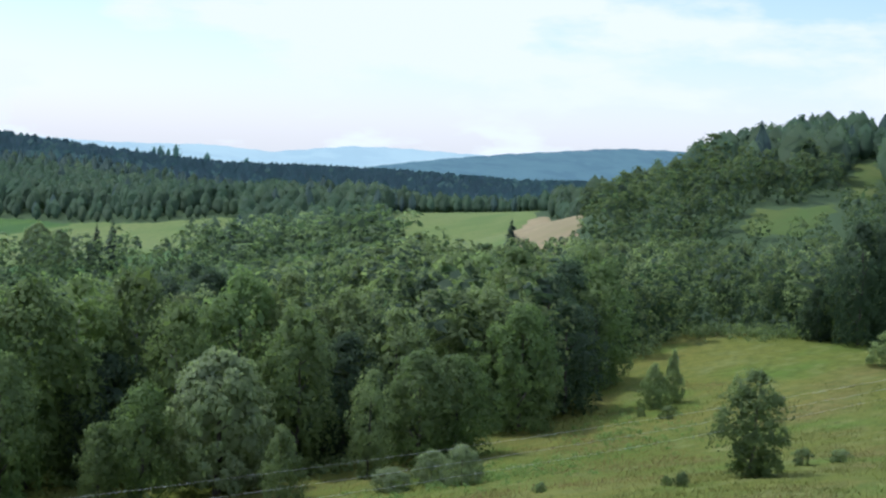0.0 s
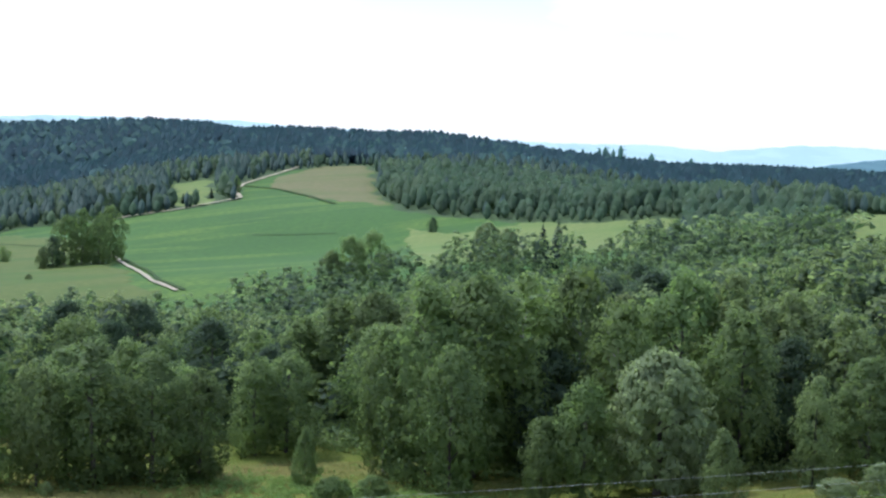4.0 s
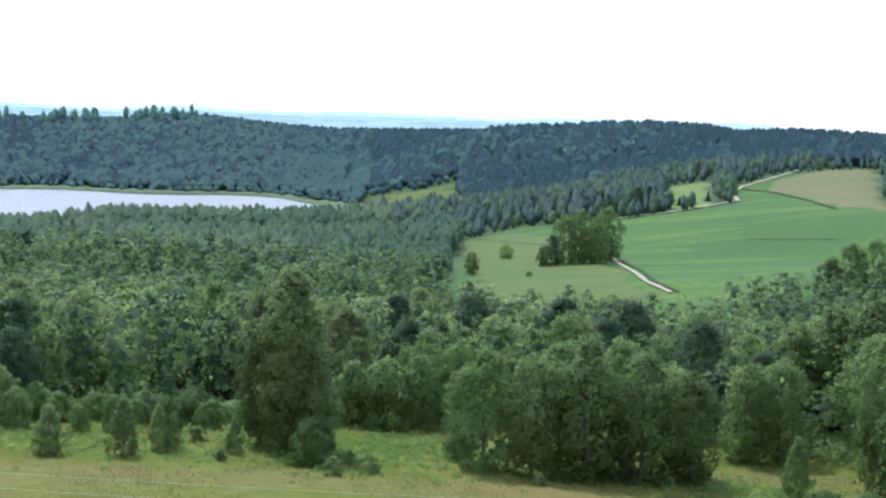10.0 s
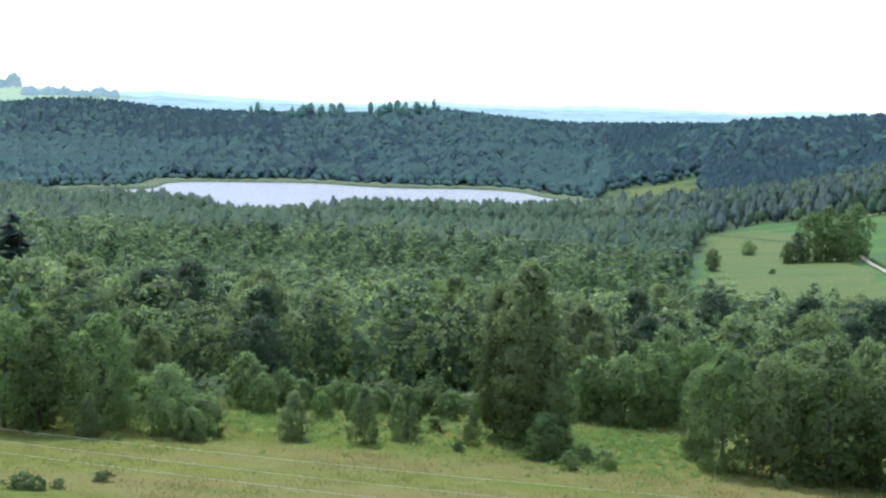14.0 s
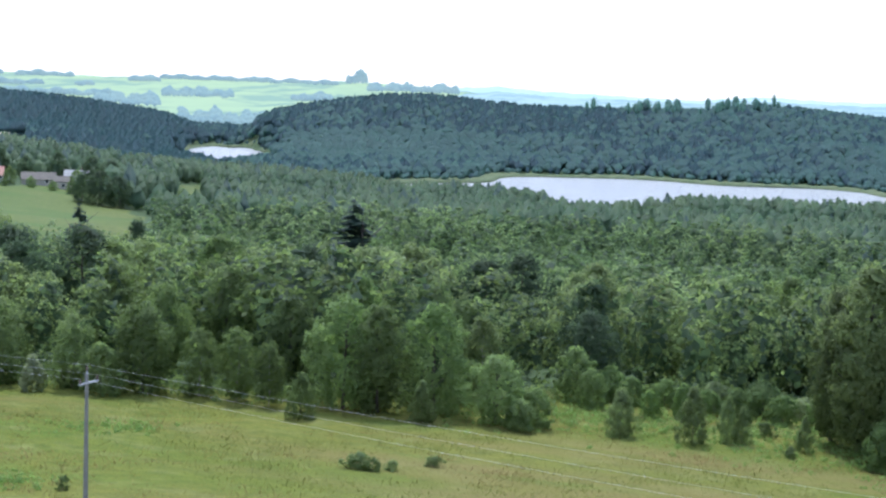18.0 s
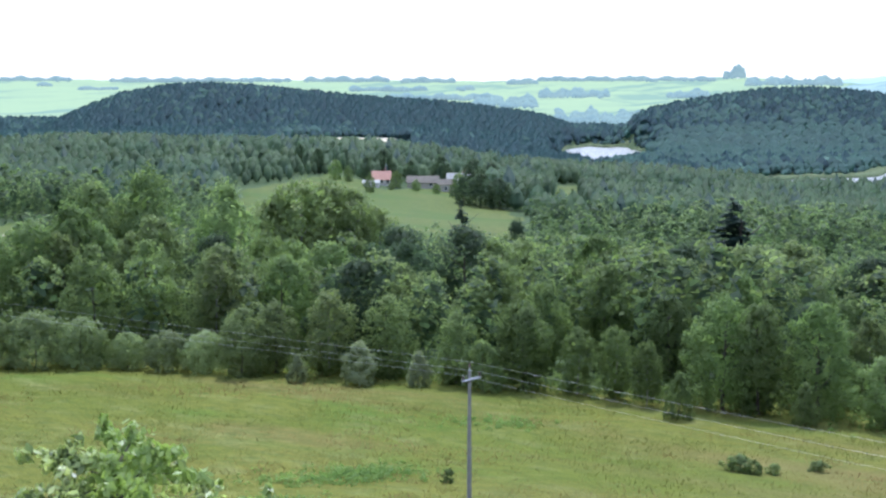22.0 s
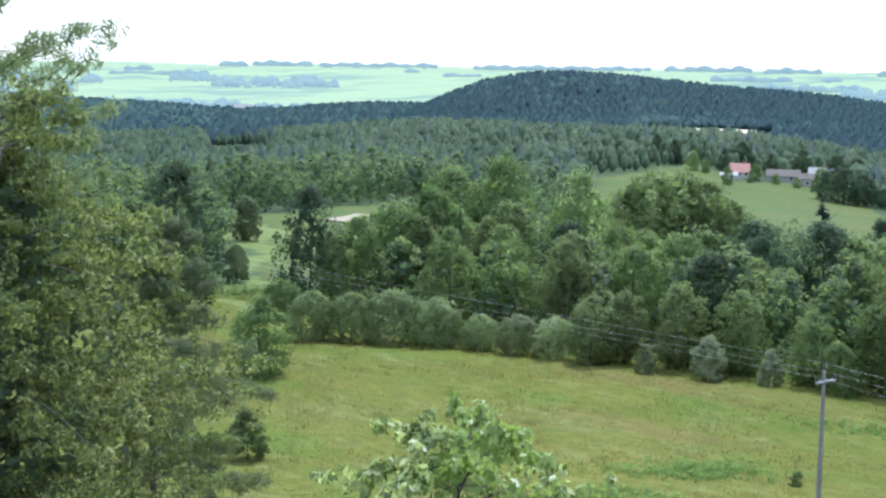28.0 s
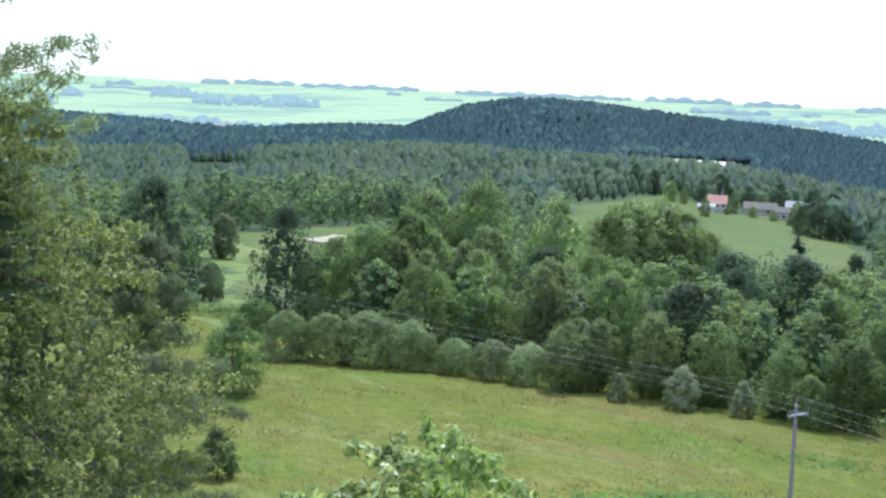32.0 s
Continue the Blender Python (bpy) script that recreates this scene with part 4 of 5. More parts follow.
# the edge of the wood along the meadow
EDGE = (
    ("bush", 50.2, 134, 4.6, 0.95), ("bush", 48.6, 134, 4.4, 1.0), ("bush", 46.9, 133, 4.8, 1.1), ("bush", 45.2, 132, 4.6, 1.05), ("bush", 43.4, 131, 3.2, 1.1),
    ("bush", 41.9, 129, 3.6, 1.0), ("bush", 40.4, 127, 3.8, 0.9), ("alder", 38.9, 125, 6.0, 1.25), ("silver", 36.7, 122, 2.4, 0.9), ("silver", 34.2, 121, 3.6, 1.1),
    ("silver", 31.8, 120, 3.0, 0.9), ("alder", 37.6, 127, 6.4, 1.1), ("birch", 35.4, 126, 7.6, 1.1), ("alder", 33.0, 125, 7.2, 1.1), ("alder", 30.3, 121, 6.2, 1.0),
    ("fresh", 29.2, 118, 4.0, 0.8), ("alder", 27.6, 120, 7.4, 1.2), ("birch", 25.4, 118, 5.6, 1.0), ("birch", 23.9, 116, 6.0, 1.0), ("birch", 22.6, 114, 5.2, 0.9),
    ("broad", 19.6, 114, 9.0, 0.9), ("alder", 18.2, 113, 8.6, 1.0), ("broad", 15.9, 114, 8.8, 0.9), ("fresh", 10.2, 126, 4.6, 0.8), ("fresh", 8.8, 128, 3.2, 0.9),
    ("fresh", 9.5, 122, 3.4, 0.7), ("fresh", 8.0, 126, 2.6, 0.9), ("fresh", 7.2, 120, 2.2, 0.8), ("fresh", 5.8, 121, 3.0, 0.7), ("fresh", 5.0, 125, 2.2, 1.0), ("fresh", 3.8, 122, 2.8, 0.8), ("fresh", 2.0, 124, 2.4, 1.0),
    ("fresh", 0.6, 124, 2.8, 0.8), ("fresh", -0.3, 126, 3.2, 0.8), ("fresh", 12.2, 112, 2.0, 0.9), ("fresh", 6.6, 128, 2.4, 1.2), ("bush", 4.6, 129, 2.6, 1.2), ("fresh", 2.8, 128, 3.0, 1.2), ("bush", 1.0, 129, 2.0, 1.4), ("fresh", -3.6, 130, 5.6, 0.8),
    ("fresh", -5.0, 129, 6.2, 0.8), ("broad", -6.3, 130, 6.8, 0.9), ("broad", -7.8, 134, 8.0, 0.8), ("alder", -19.4, 126, 8.6, 1.0), ("broad", -20.6, 128, 9.0, 0.9),
)
for row in EDGE:
    plant(*row, group="edge of the wood")
# trees that stand out of the wood
LONE = (
    ("spruce", 19.35, 186, 19.5, 1.7), ("spruce", 30.1, 206, 17.8, 1.25), ("dark", 27.9, 208, 14.6, 0.5), ("broad", 42.6, 176, 19.0, 0.62), ("broad", 44.6, 176, 17.0, 0.75), ("birch", 34.4, 192, 17.6, 0.85), ("birch", 33.5, 196, 15.6, 0.85),
    ("dark", 50.3, 160, 13.6, 0.75), ("willow", 53.2, 190, 5.2, 0.9), ("dark", 55.6, 160, 15.8, 0.85), ("willow", 52.8, 250, 8.0, 0.9), ("broad", 52.2, 114, 6.2, 1.1),
    ("fresh", 51.3, 150, 4.0, 1.1), ("young", 49.2, 158, 8.4, 0.9), ("broad", 47.0, 158, 12.2, 0.9), ("broad", 45.4, 162, 14.0, 0.85),
    ("alder", 42.2, 158, 13.2, 1.0), ("broad", 39.4, 172, 17.0, 0.7), ("birch", 36.6, 190, 18.6, 1.0), ("birch", 35.4, 194, 18.8, 0.9), ("birch", 37.8, 192, 16.0, 0.9),
    ("dark", -34.6, 215, 13.2, 1.0), ("dark", -60.5, 176, 14.5, 0.7), ("dark", -61.7, 178, 16.0, 0.7), ("dark", -59.0, 178, 6.2, 0.9), ("young", -61.9, 160, 4.2, 1.5),
    ("broad", -22.9, 336, 13.5, 0.9), ("broad", -23.8, 340, 14.0, 0.9), ("alder", -22.2, 334, 11.0, 1.0), ("willow", -28.4, 372, 11.0, 1.0), ("willow", -29.2, 376, 9.0, 1.0), ("spruce", -30.6, 360, 12.0, 1.1), ("spruce", -31.2, 362, 12.6, 1.1),
    ("spruce", -46.9, 300, 13.0, 1.2), ("spruce", -48.9, 285, 10.0, 1.1),
)
for row in LONE:
    plant(*row)
# trees on the far fields: kind, east, north, height, breadth
FIELD_TREES = (
    ("oak", 96, 458, 16.0, 0.8), ("oak", 102, 462, 18.0, 0.75), ("oak", 106, 455, 15.5, 0.75), ("dark", 91, 452, 10.0, 0.9), ("oak", 112, 466, 18.5, 0.75), ("alder", 87, 448, 7.0, 1.0),
    ("oak", 82, 489, 5.6, 1.25), ("birch", 60, 418, 7.0, 1.2), ("dark", 231, 470, 5.6, 1.0), ("bush", 40, 410, 2.6, 1.0), ("bush", 75, 405, 2.0, 1.0),
    ("broad", 232, 700, 9.0, 0.8), ("broad", 226, 704, 7.0, 1.0), ("spruce", 214, 684, 6.0, 1.1), ("spruce", 204, 676, 6.4, 1.1), ("spruce", 196, 671, 6.0, 1.1),
    ("spruce", -524, 1120, 9.0, 1.3), ("spruce", -531, 1117, 10.0, 1.3), ("spruce", -538, 1114, 9.0, 1.4), ("spruce", -512, 1126, 7.0, 1.4), ("spruce", 188, 664, 7.0, 1.1), ("dark", 178, 660, 12.0, 0.7), ("dark", 171, 655, 12.4, 0.7), ("dark", 163, 650, 10.4, 0.8), ("dark", 155, 645, 11.0, 0.8),
)
for key, x, y, h, w in FIELD_TREES:
    plant(key, math.degrees(math.atan2(-x, y)), math.hypot(x, y), h, w, label="broad leafy tree on the open field" if key != "spruce" else "small dark conifer of a hedge row", group="trees on the fields")

# ---- the woods ----



def scatter(r0, r1, pace, rg, az0=-66, az1=68):
    """Jittered places on rings, as arrays of turn, distance."""
    az, rr, r = [], [], r0
    while r < r1:
        s = pace(r)
        n = max(1, int(radians(az1 - az0) * r / s))
        az.append(az0 + (az1 - az0) * (np.arange(n) + rg.uniform(0, 1, n)) / n)
        rr.append(r + rg.uniform(-0.5, 0.5, n) * s)
        r += s
    az, rr = np.concatenate(az), np.concatenate(rr)
    x, y = -np.sin(np.radians(az)) * rr, np.cos(np.radians(az)) * rr
    keep = rr > np.interp(az, EDGE_AZ, EDGE_R)
    for poly in OPEN:
        keep &= ~in_poly(x, y, poly)
    z = ground_z(x, y)
    keep &= z > LAKE_Z + 0.6
    return az[keep], rr[keep], x[keep], y[keep], z[keep]


def small_tree(h, prof, base, quads_n, size, rg, inner, inner_size, up=0.3, clumps=0, depth=0.55):
    """A tree of a wood: sprays in clumps outside, larger boughs inside for painted shade."""
    n = clumps or quads_n
    f = base + (1 - base) * rg.uniform(0.03, 1, n) ** 0.9
    a = rg.uniform(0, math.tau, n)
    R = np.interp(f, *zip(*prof)) * h * rg.uniform(0.72, 1.0, n)
    C = np.stack([R * np.cos(a), R * np.sin(a), f * h * 0.98], 1)
    V, Q, N = leaves(C, np.full(n, 0.075 * h if clumps else size * 0.6) * rg.uniform(0.7, 1.3, n), quads_n // n, size, rg, axis=0.35 * h, outward=0.6 if clumps else 2.0)
    axis = V * (1, 1, 0.75) - (0, 0, 0.38 * h)
    N = (0.9 if clumps else 0.5) * N + (0.75 if clumps else 1.0) * axis / (np.linalg.norm(axis, axis=1, keepdims=True) + 1e-6)
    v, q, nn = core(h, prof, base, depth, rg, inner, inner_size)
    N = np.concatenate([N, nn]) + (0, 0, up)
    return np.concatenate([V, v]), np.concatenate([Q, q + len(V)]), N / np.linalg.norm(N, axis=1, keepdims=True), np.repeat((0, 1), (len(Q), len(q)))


def body(h, prof, base, rg, sides, rings, k):
    """A closed uneven crown of few faces."""
    V, Q = [], []
    for i in range(rings):
        f = base + (1 - base) * (i / (rings - 1)) ** 0.85
        R = (np.interp(f, *zip(*prof)) if i < rings - 1 else 0.02) * h * k * (0.5 if i == 0 else 1)
        for j in range(sides):
            a = (j + 0.5 * (i % 2)) * math.tau / sides
            q = R * rg.uniform(0.8, 1.15)
            V.append((q * math.cos(a), q * math.sin(a), (f + rg.uniform(-0.05, 0.05) * (i < rings - 1)) * h))
        if i:
            o = (i - 1) * sides
            Q += [(o + m, o + (m + 1) % sides, o + sides + (m + 1) % sides, o + sides + m) for m in range(sides)]
    V = np.array(V)
    N = V * (1, 1, 0.5) - (0, 0, 0.2 * h)
    return V, np.array(Q), N / np.linalg.norm(N, axis=1, keepdims=True)


def far_tree(h, prof, base, quads_n, size, rg, sides, rings, up=0.3, fat=0.8):
    """A far tree: a closed uneven crown with sprays standing out of it."""
    f = base + (1 - base) * rg.uniform(0.1, 1, quads_n)
    a = rg.uniform(0, math.tau, quads_n)
    R = np.interp(f, *zip(*prof)) * h * rg.uniform(0.8, 1.0, quads_n)
    V, Q, N = leaves(np.stack([R * np.cos(a), R * np.sin(a), f * h], 1), np.full(quads_n, size * 0.6), 1, size, rg, axis=0.35 * h, outward=2.0)
    axis = V * (1, 1, 0.55) - (0, 0, 0.25 * h)
    N = 0.5 * N + axis / (np.linalg.norm(axis, axis=1, keepdims=True) + 1e-6)
    v, q, nn = body(h, prof, base, rg, sides, rings, fat)
    N = np.concatenate([N, nn]) + (0, 0, up)
    return np.concatenate([V, v]), np.concatenate([Q, q + len(V)]), N / np.linalg.norm(N, axis=1, keepdims=True), np.zeros(len(Q) + len(q), int)


def wood(name, spots, templates, heights, rg, material, label, wide=1.0, inside=None):
    """Many trees joined into one mesh."""
    x, y, z = spots
    pick = rg.integers(len(templates), size=len(x))
    h = heights if isinstance(heights, np.ndarray) else rg.uniform(*heights, len(x))
    VV, QQ, NN, TT, II, o = [], [], [], [], [], 0
    for t, (V, Q, N, index) in enumerate(templates):
        m = np.where(pick == t)[0]
        if not len(m):
            continue
        a = rg.uniform(0, math.tau, len(m))
        c, s = np.cos(a)[:, None], np.sin(a)[:, None]
        k = (h[m] / 10)[:, None]
        kw = k * wide * rg.uniform(0.85, 1.2, (len(m), 1))
        P = np.stack([(V[:, 0] * c - V[:, 1] * s) * kw + x[m][:, None], (V[:, 0] * s + V[:, 1] * c) * kw + y[m][:, None], V[:, 2] * k + z[m][:, None]], -1)
        NN.append(np.stack([N[:, 0] * c - N[:, 1] * s, N[:, 0] * s + N[:, 1] * c, np.broadcast_to(N[:, 2], (len(m), len(N)))], -1).reshape(-1, 3))
        VV.append(P.reshape(-1, 3))
        II.append(np.tile(index, len(m)))
        TT.append(np.repeat(rg.uniform(0, 1, len(m)), len(V)))
        QQ.append((Q[None] + (np.arange(len(m)) * len(V))[:, None, None]).reshape(-1, 4) + o)
        o += len(m) * len(V)
    ob = new(name, mesh_of(name, np.concatenate(VV), np.concatenate(QQ), [material, inside or material], normals=np.concatenate(NN)))
    ob.data.polygons.foreach_set("material_index", np.concatenate(II).astype(np.int32))
    ob.data.attributes.new("tint", "FLOAT", "POINT").data.foreach_set("value", np.concatenate(TT).astype(np.float32))
    return tagged(ob, label, "woods", kind="stuff")


def edge_share(x, y):
    """Share of the full height of trees that stand just behind an opening."""
    r = np.hypot(x, y)
    share = np.ones(np.shape(r))
    for d, k in ((24, 0.8), (13, 0.5)):
        ex, ey = x * (1 - d / r), y * (1 - d / r)
        near = ground_z(ex, ey) < LAKE_Z + 0.6
        for poly in OPEN:
            near |= in_poly(ex, ey, poly)
        share = np.where(near, k, share)
    return share


wood_rng = np.random.default_rng(11)
# young growth before the clearings: turn from, to, distance from, to, share of the full height
YOUNG_GROWTH = ((-60.5, -55.0, 235, 318, 0.5), (-62.0, -59.0, 318, 382, 0.5), (32.0, 37.0, 800, 1180, 0.2), (51.8, 54.4, 560, 820, 0.28), (47.9, 50.0, 168, 275, 0.55), (24.8, 27.0, 430, 505, 0.3),
                (-8.0, -3.2, 850, 1000, 0.5), (28.5, 33.5, 255, 305, 0.75), (-66, -53.5, 390, 620, 1.35))


def stunted(az, r, h):
    for a0, a1, r0, r1, k in YOUNG_GROWTH:
        h = np.where((az > a0) & (az < a1) & (r > r0) & (r < r1), h * k, h)
    return h


DOME = ((0.0, 0.2), (0.3, 0.33), (0.55, 0.36), (0.75, 0.30), (0.9, 0.18), (1.0, 0.04))
EGG = ((0.0, 0.16), (0.3, 0.26), (0.55, 0.28), (0.75, 0.24), (0.9, 0.16), (1.0, 0.03))
TEAR = ((0.0, 0.18), (0.3, 0.27), (0.5, 0.27), (0.7, 0.21), (0.88, 0.12), (1.0, 0.02))
SPIRE = ((0.0, 0.24), (0.3, 0.24), (0.55, 0.19), (0.75, 0.13), (0.9, 0.06), (1.0, 0.01))
near_broad = [small_tree(10, p, 0.03, 560, 0.22, np.random.default_rng(30 + i), 90, 0.55, 0.1, 40) for i, p in enumerate((OVAL, ROUND, OVAL, EGG, OVAL, ROUND))]
mid_broad = [small_tree(10, p, 0.06, 136, 0.34, np.random.default_rng(40 + i), 30, 0.75, 0.2, 17) for i, p in enumerate((EGG, DOME, EGG, TEAR, OVAL, ROUND))]
far_broad = [far_tree(10, p, 0.06, 40, 0.36, np.random.default_rng(60 + i), 6, 5, 0.8, 0.76) for i, p in enumerate((DOME, EGG, EGG, DOME, ROUND))]
far_cone = [far_tree(10, SPIRE, 0.06, 22, 0.34, np.random.default_rng(80 + i), 5, 4, 0.9, 0.9) for i in range(3)]
tiny_broad = [far_tree(10, p, 0.03, 4, 0.5, np.random.default_rng(160 + i), 5, 4, 2.6, 0.95) for i, p in enumerate((EGG, DOME, EGG, DOME))]
tiny_cone = [far_tree(10, SPIRE, 0.03, 4, 0.42, np.random.default_rng(180 + i), 4, 4, 2.6, 0.95) for i in range(5)]

# near wood: single trees
az, rr, x, y, z = scatter(118, 172, lambda r: 5.4, wood_rng)
count = 0
for i in wood_rng.permutation(len(az)):
    if count >= 110:
        break
    key = ("alder", "alder", "broad", "birch", "dark")[wood_rng.integers(5)]
    tall = 8.0 + 3.5 * smooth(rr[i], 120, 160) + wood_rng.uniform(-1, 1.5)
    if az[i] < -24:
        tall *= 1.12
    plant(key, az[i], rr[i], tall, wood_rng.uniform(0.85, 1.1), group="trees of the valley wood")
    count += 1
# behind them: joined
az, rr, x, y, z = scatter(128, 400, lambda r: 4.7 + r * 0.0042, wood_rng)
keep = (rr > 168) | (wood_rng.uniform(0, 1, len(az)) < 0.6)
h = 9.0 + 2.2 * np.sin(x * 0.05) * np.sin(y * 0.043) + wood_rng.uniform(-2.4, 2.8, len(x)) + 1.5 * (az < -26)
h = stunted(az, rr, h)
edge = keep & (rr < 205)
# Dark inner boughs put crown shade into the colour, here and below.
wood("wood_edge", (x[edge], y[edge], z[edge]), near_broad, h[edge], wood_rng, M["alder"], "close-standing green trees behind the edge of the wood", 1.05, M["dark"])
keep &= rr >= 205
grove = keep & (az < -43)
keep &= ~grove
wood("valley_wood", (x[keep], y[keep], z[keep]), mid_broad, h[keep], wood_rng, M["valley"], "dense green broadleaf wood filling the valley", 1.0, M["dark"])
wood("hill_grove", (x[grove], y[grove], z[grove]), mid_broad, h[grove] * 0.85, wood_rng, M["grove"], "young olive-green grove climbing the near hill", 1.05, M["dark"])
az, rr, x, y, z = scatter(398, 930, lambda r: 4.3 + r * 0.0032, wood_rng)
h = 9.0 + 3.0 * smooth(rr, 640, 740) * (rr < 800) + 2.5 * (rr > 690) * (rr < 765) * (az > -7) * (az < 17) + 2.0 * np.sin(x * 0.03) * np.sin(y * 0.025) + wood_rng.uniform(-1.8, 2.2, len(x))
h = stunted(az, rr, h) * np.maximum(0.7, edge_share(x, y))
cone = (wood_rng.uniform(0, 1, len(x)) < 0.04 + 0.6 * (az < -5) * (rr > np.where(az < -23, 800, 600)) + 0.05 * (az > 18))
wood("middle_wood", (x[~cone], y[~cone], z[~cone]), far_broad, h[~cone], wood_rng, M["mixed"], "green mixed forest reaching down to the lake", 1.0)
wood("conifer_stand", (x[cone], y[cone], z[cone]), far_cone, h[cone] * 1.08, wood_rng, M["conifer"], "dark conifers among the broadleaf trees", 1.05)
az, rr, x, y, z = scatter(925, 1760, lambda r: 4.8 + r * 0.0019, wood_rng)
# thinner where a nearer crest hides the slope behind it
top, ring = (z + 9 - EYE) / rr, ((az + 66) * 4).astype(int)
order = np.argsort(rr)
crest, hidden = np.full(600, -1.0), np.zeros(len(rr), bool)
for i in order:
    hidden[i] = top[i] < crest[ring[i]] - 0.003
    crest[ring[i]] = max(crest[ring[i]], top[i] - 0.002)
keep = ~hidden | (wood_rng.uniform(0, 1, len(rr)) < 0.4)
az, rr, x, y, z = (v[keep] for v in (az, rr, x, y, z))
h = 11.5 + wood_rng.uniform(-1.3, 1.6, len(x))
h = stunted(az, rr, h) * edge_share(x, y)
share = np.where(az < -4, 0.8, np.where(az < 9, 0.3, np.where(az < 25, 0.75, np.where(az < 46.5, 0.85, 0.5))))
share = np.where((az > -4) & (az < 25) & (rr < 1330), 0.15, share) + 0.25 * np.sin(x * 0.011) * np.sin(y * 0.009)
cone = wood_rng.uniform(0, 1, len(x)) < share
# Ridge and hill woods carry painted haze in their leaf colours.
wood("ridge_conifers", (x[cone], y[cone], z[cone]), tiny_cone, h[cone], wood_rng, M["ridge"], "conifer forest on the hills, blue of haze put into its colour", 2.0)
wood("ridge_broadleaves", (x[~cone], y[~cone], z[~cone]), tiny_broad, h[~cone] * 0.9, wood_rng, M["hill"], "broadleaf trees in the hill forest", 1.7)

# tall pines on the ridge beyond the lake
pines = [far_tree(10, PARASOL, 0.3, 26, 0.45, np.random.default_rng(90 + i), 5, 4, 0.3, 0.6) for i in range(3)]
pa = np.concatenate([wood_rng.uniform(2.2, 10.5, 14), wood_rng.normal(4.2, 0.35, 9), wood_rng.normal(6.9, 0.3, 8), wood_rng.normal(8.1, 0.25, 9)])
pa = np.concatenate([pa, wood_rng.uniform(-36.5, -32, 8)])
pr = np.concatenate([wood_rng.uniform(1440, 1500, 40), wood_rng.uniform(1260, 1330, 8)])
px, py = -np.sin(np.radians(pa)) * pr, np.cos(np.radians(pa)) * pr
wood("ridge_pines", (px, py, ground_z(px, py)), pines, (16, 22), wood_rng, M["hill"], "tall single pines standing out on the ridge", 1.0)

# copses and tree belts of the far country
# turn from, to, angle of sight of the foot, height of the belt in degrees
BELTS = (
    (52.7, 53.8, 0.0, 0.22), (50.2, 52.5, 0.04, 0.22), (45.3, 49.9, 0.02, 0.2), (53.9, 55.7, -0.6, 0.52), (49.2, 54.1, -0.8, 0.5), (58.3, 59.1, -0.7, 0.38), (59.4, 60.2, -1.05, 0.55),
    (53.0, 59.1, -1.7, 0.5), (48, 53, -1.75, 0.4), (36.9, 43.8, 0.0, 0.2), (33.0, 36.3, 0.0, 0.26), (30.4, 32.5, -0.02, 0.24), (27.1, 28.3, -0.08, 0.26), (23.6, 27.1, 0.06, 0.2),
    (22.4, 23.6, 0.04, 0.24), (20.2, 22.4, 0.06, 0.2), (19.05, 19.85, 0.14, 0.62), (15.4, 19.0, -0.12, 0.44), (24.3, 27.0, -0.6, 0.46), (29.6, 30.3, -0.33, 0.3), (27.1, 29.7, -1.0, 0.6),
    (20.4, 22.0, -0.6, 0.4), (22.6, 26.4, -1.7, 0.8), (28.5, 33.0, -0.7, 0.3), (60.5, 66, -0.6, 0.4), (44, 48, -1.6, 0.28), (56.4, 57.4, -0.2, 0.22), (46.0, 46.5, -0.15, 0.14), (54.5, 58.0, -0.35, 0.16), (43.5, 45.0, -0.3, 0.14), (61, 66, -1.2, 0.4), (31.5, 34.5, -0.35, 0.22), (20, 22.6, -1.2, 0.4), (50, 51, -0.45, 0.16), (16, 20, -0.75, 0.4),
)
ca, ce, ch = [], [], []
for az0, az1, foot, tall in BELTS:
    n = int(60 * (az1 - az0) * (1 + tall))
    t = wood_rng.uniform(0, 1, n)
    ca.append(az0 + (az1 - az0) * t)
    lumps = 0.72 + 0.28 * np.sin(t * (az1 - az0) * 7.0 + az0) * np.sin(t * (az1 - az0) * 2.9 + 2 * az0)
    own = min(tall, 0.24) * wood_rng.uniform(0.55, 1.0, n) * lumps * np.clip(np.minimum(t, 1 - t) * (az1 - az0) * 6 + 0.55, 0, 1)
    ce.append(foot + np.maximum(0, tall * lumps - own) * wood_rng.uniform(0, 1, n) * np.clip(np.minimum(t, 1 - t) * (az1 - az0) * 9 + 0.3, 0, 1))
    ch.append(own)
ca, ce, ch = (np.concatenate(v) for v in (ca, ce, ch))
ia = np.clip(((ca - FAR_AZ[0]) / 0.1).astype(int), 0, len(FAR_AZ) - 1)
steps = np.arange(24) / 23
ring_far = 2100 + 2300 * steps
sight = np.degrees(np.arctan((FAR_Z - EYE) / ring_far[:, None]))
lo = np.clip((sight[1:, ia] < ce).sum(0), 1, 22)
cr = ring_far[lo]
cz = np.minimum(EYE + cr * np.tan(np.radians(ce)), FAR_Z[lo, ia] + 40)
# The copses glow too, with haze put into their emission colour.
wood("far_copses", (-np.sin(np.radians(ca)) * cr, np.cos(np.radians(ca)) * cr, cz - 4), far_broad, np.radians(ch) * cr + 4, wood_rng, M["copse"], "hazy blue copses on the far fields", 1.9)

# ---- the near trees ----


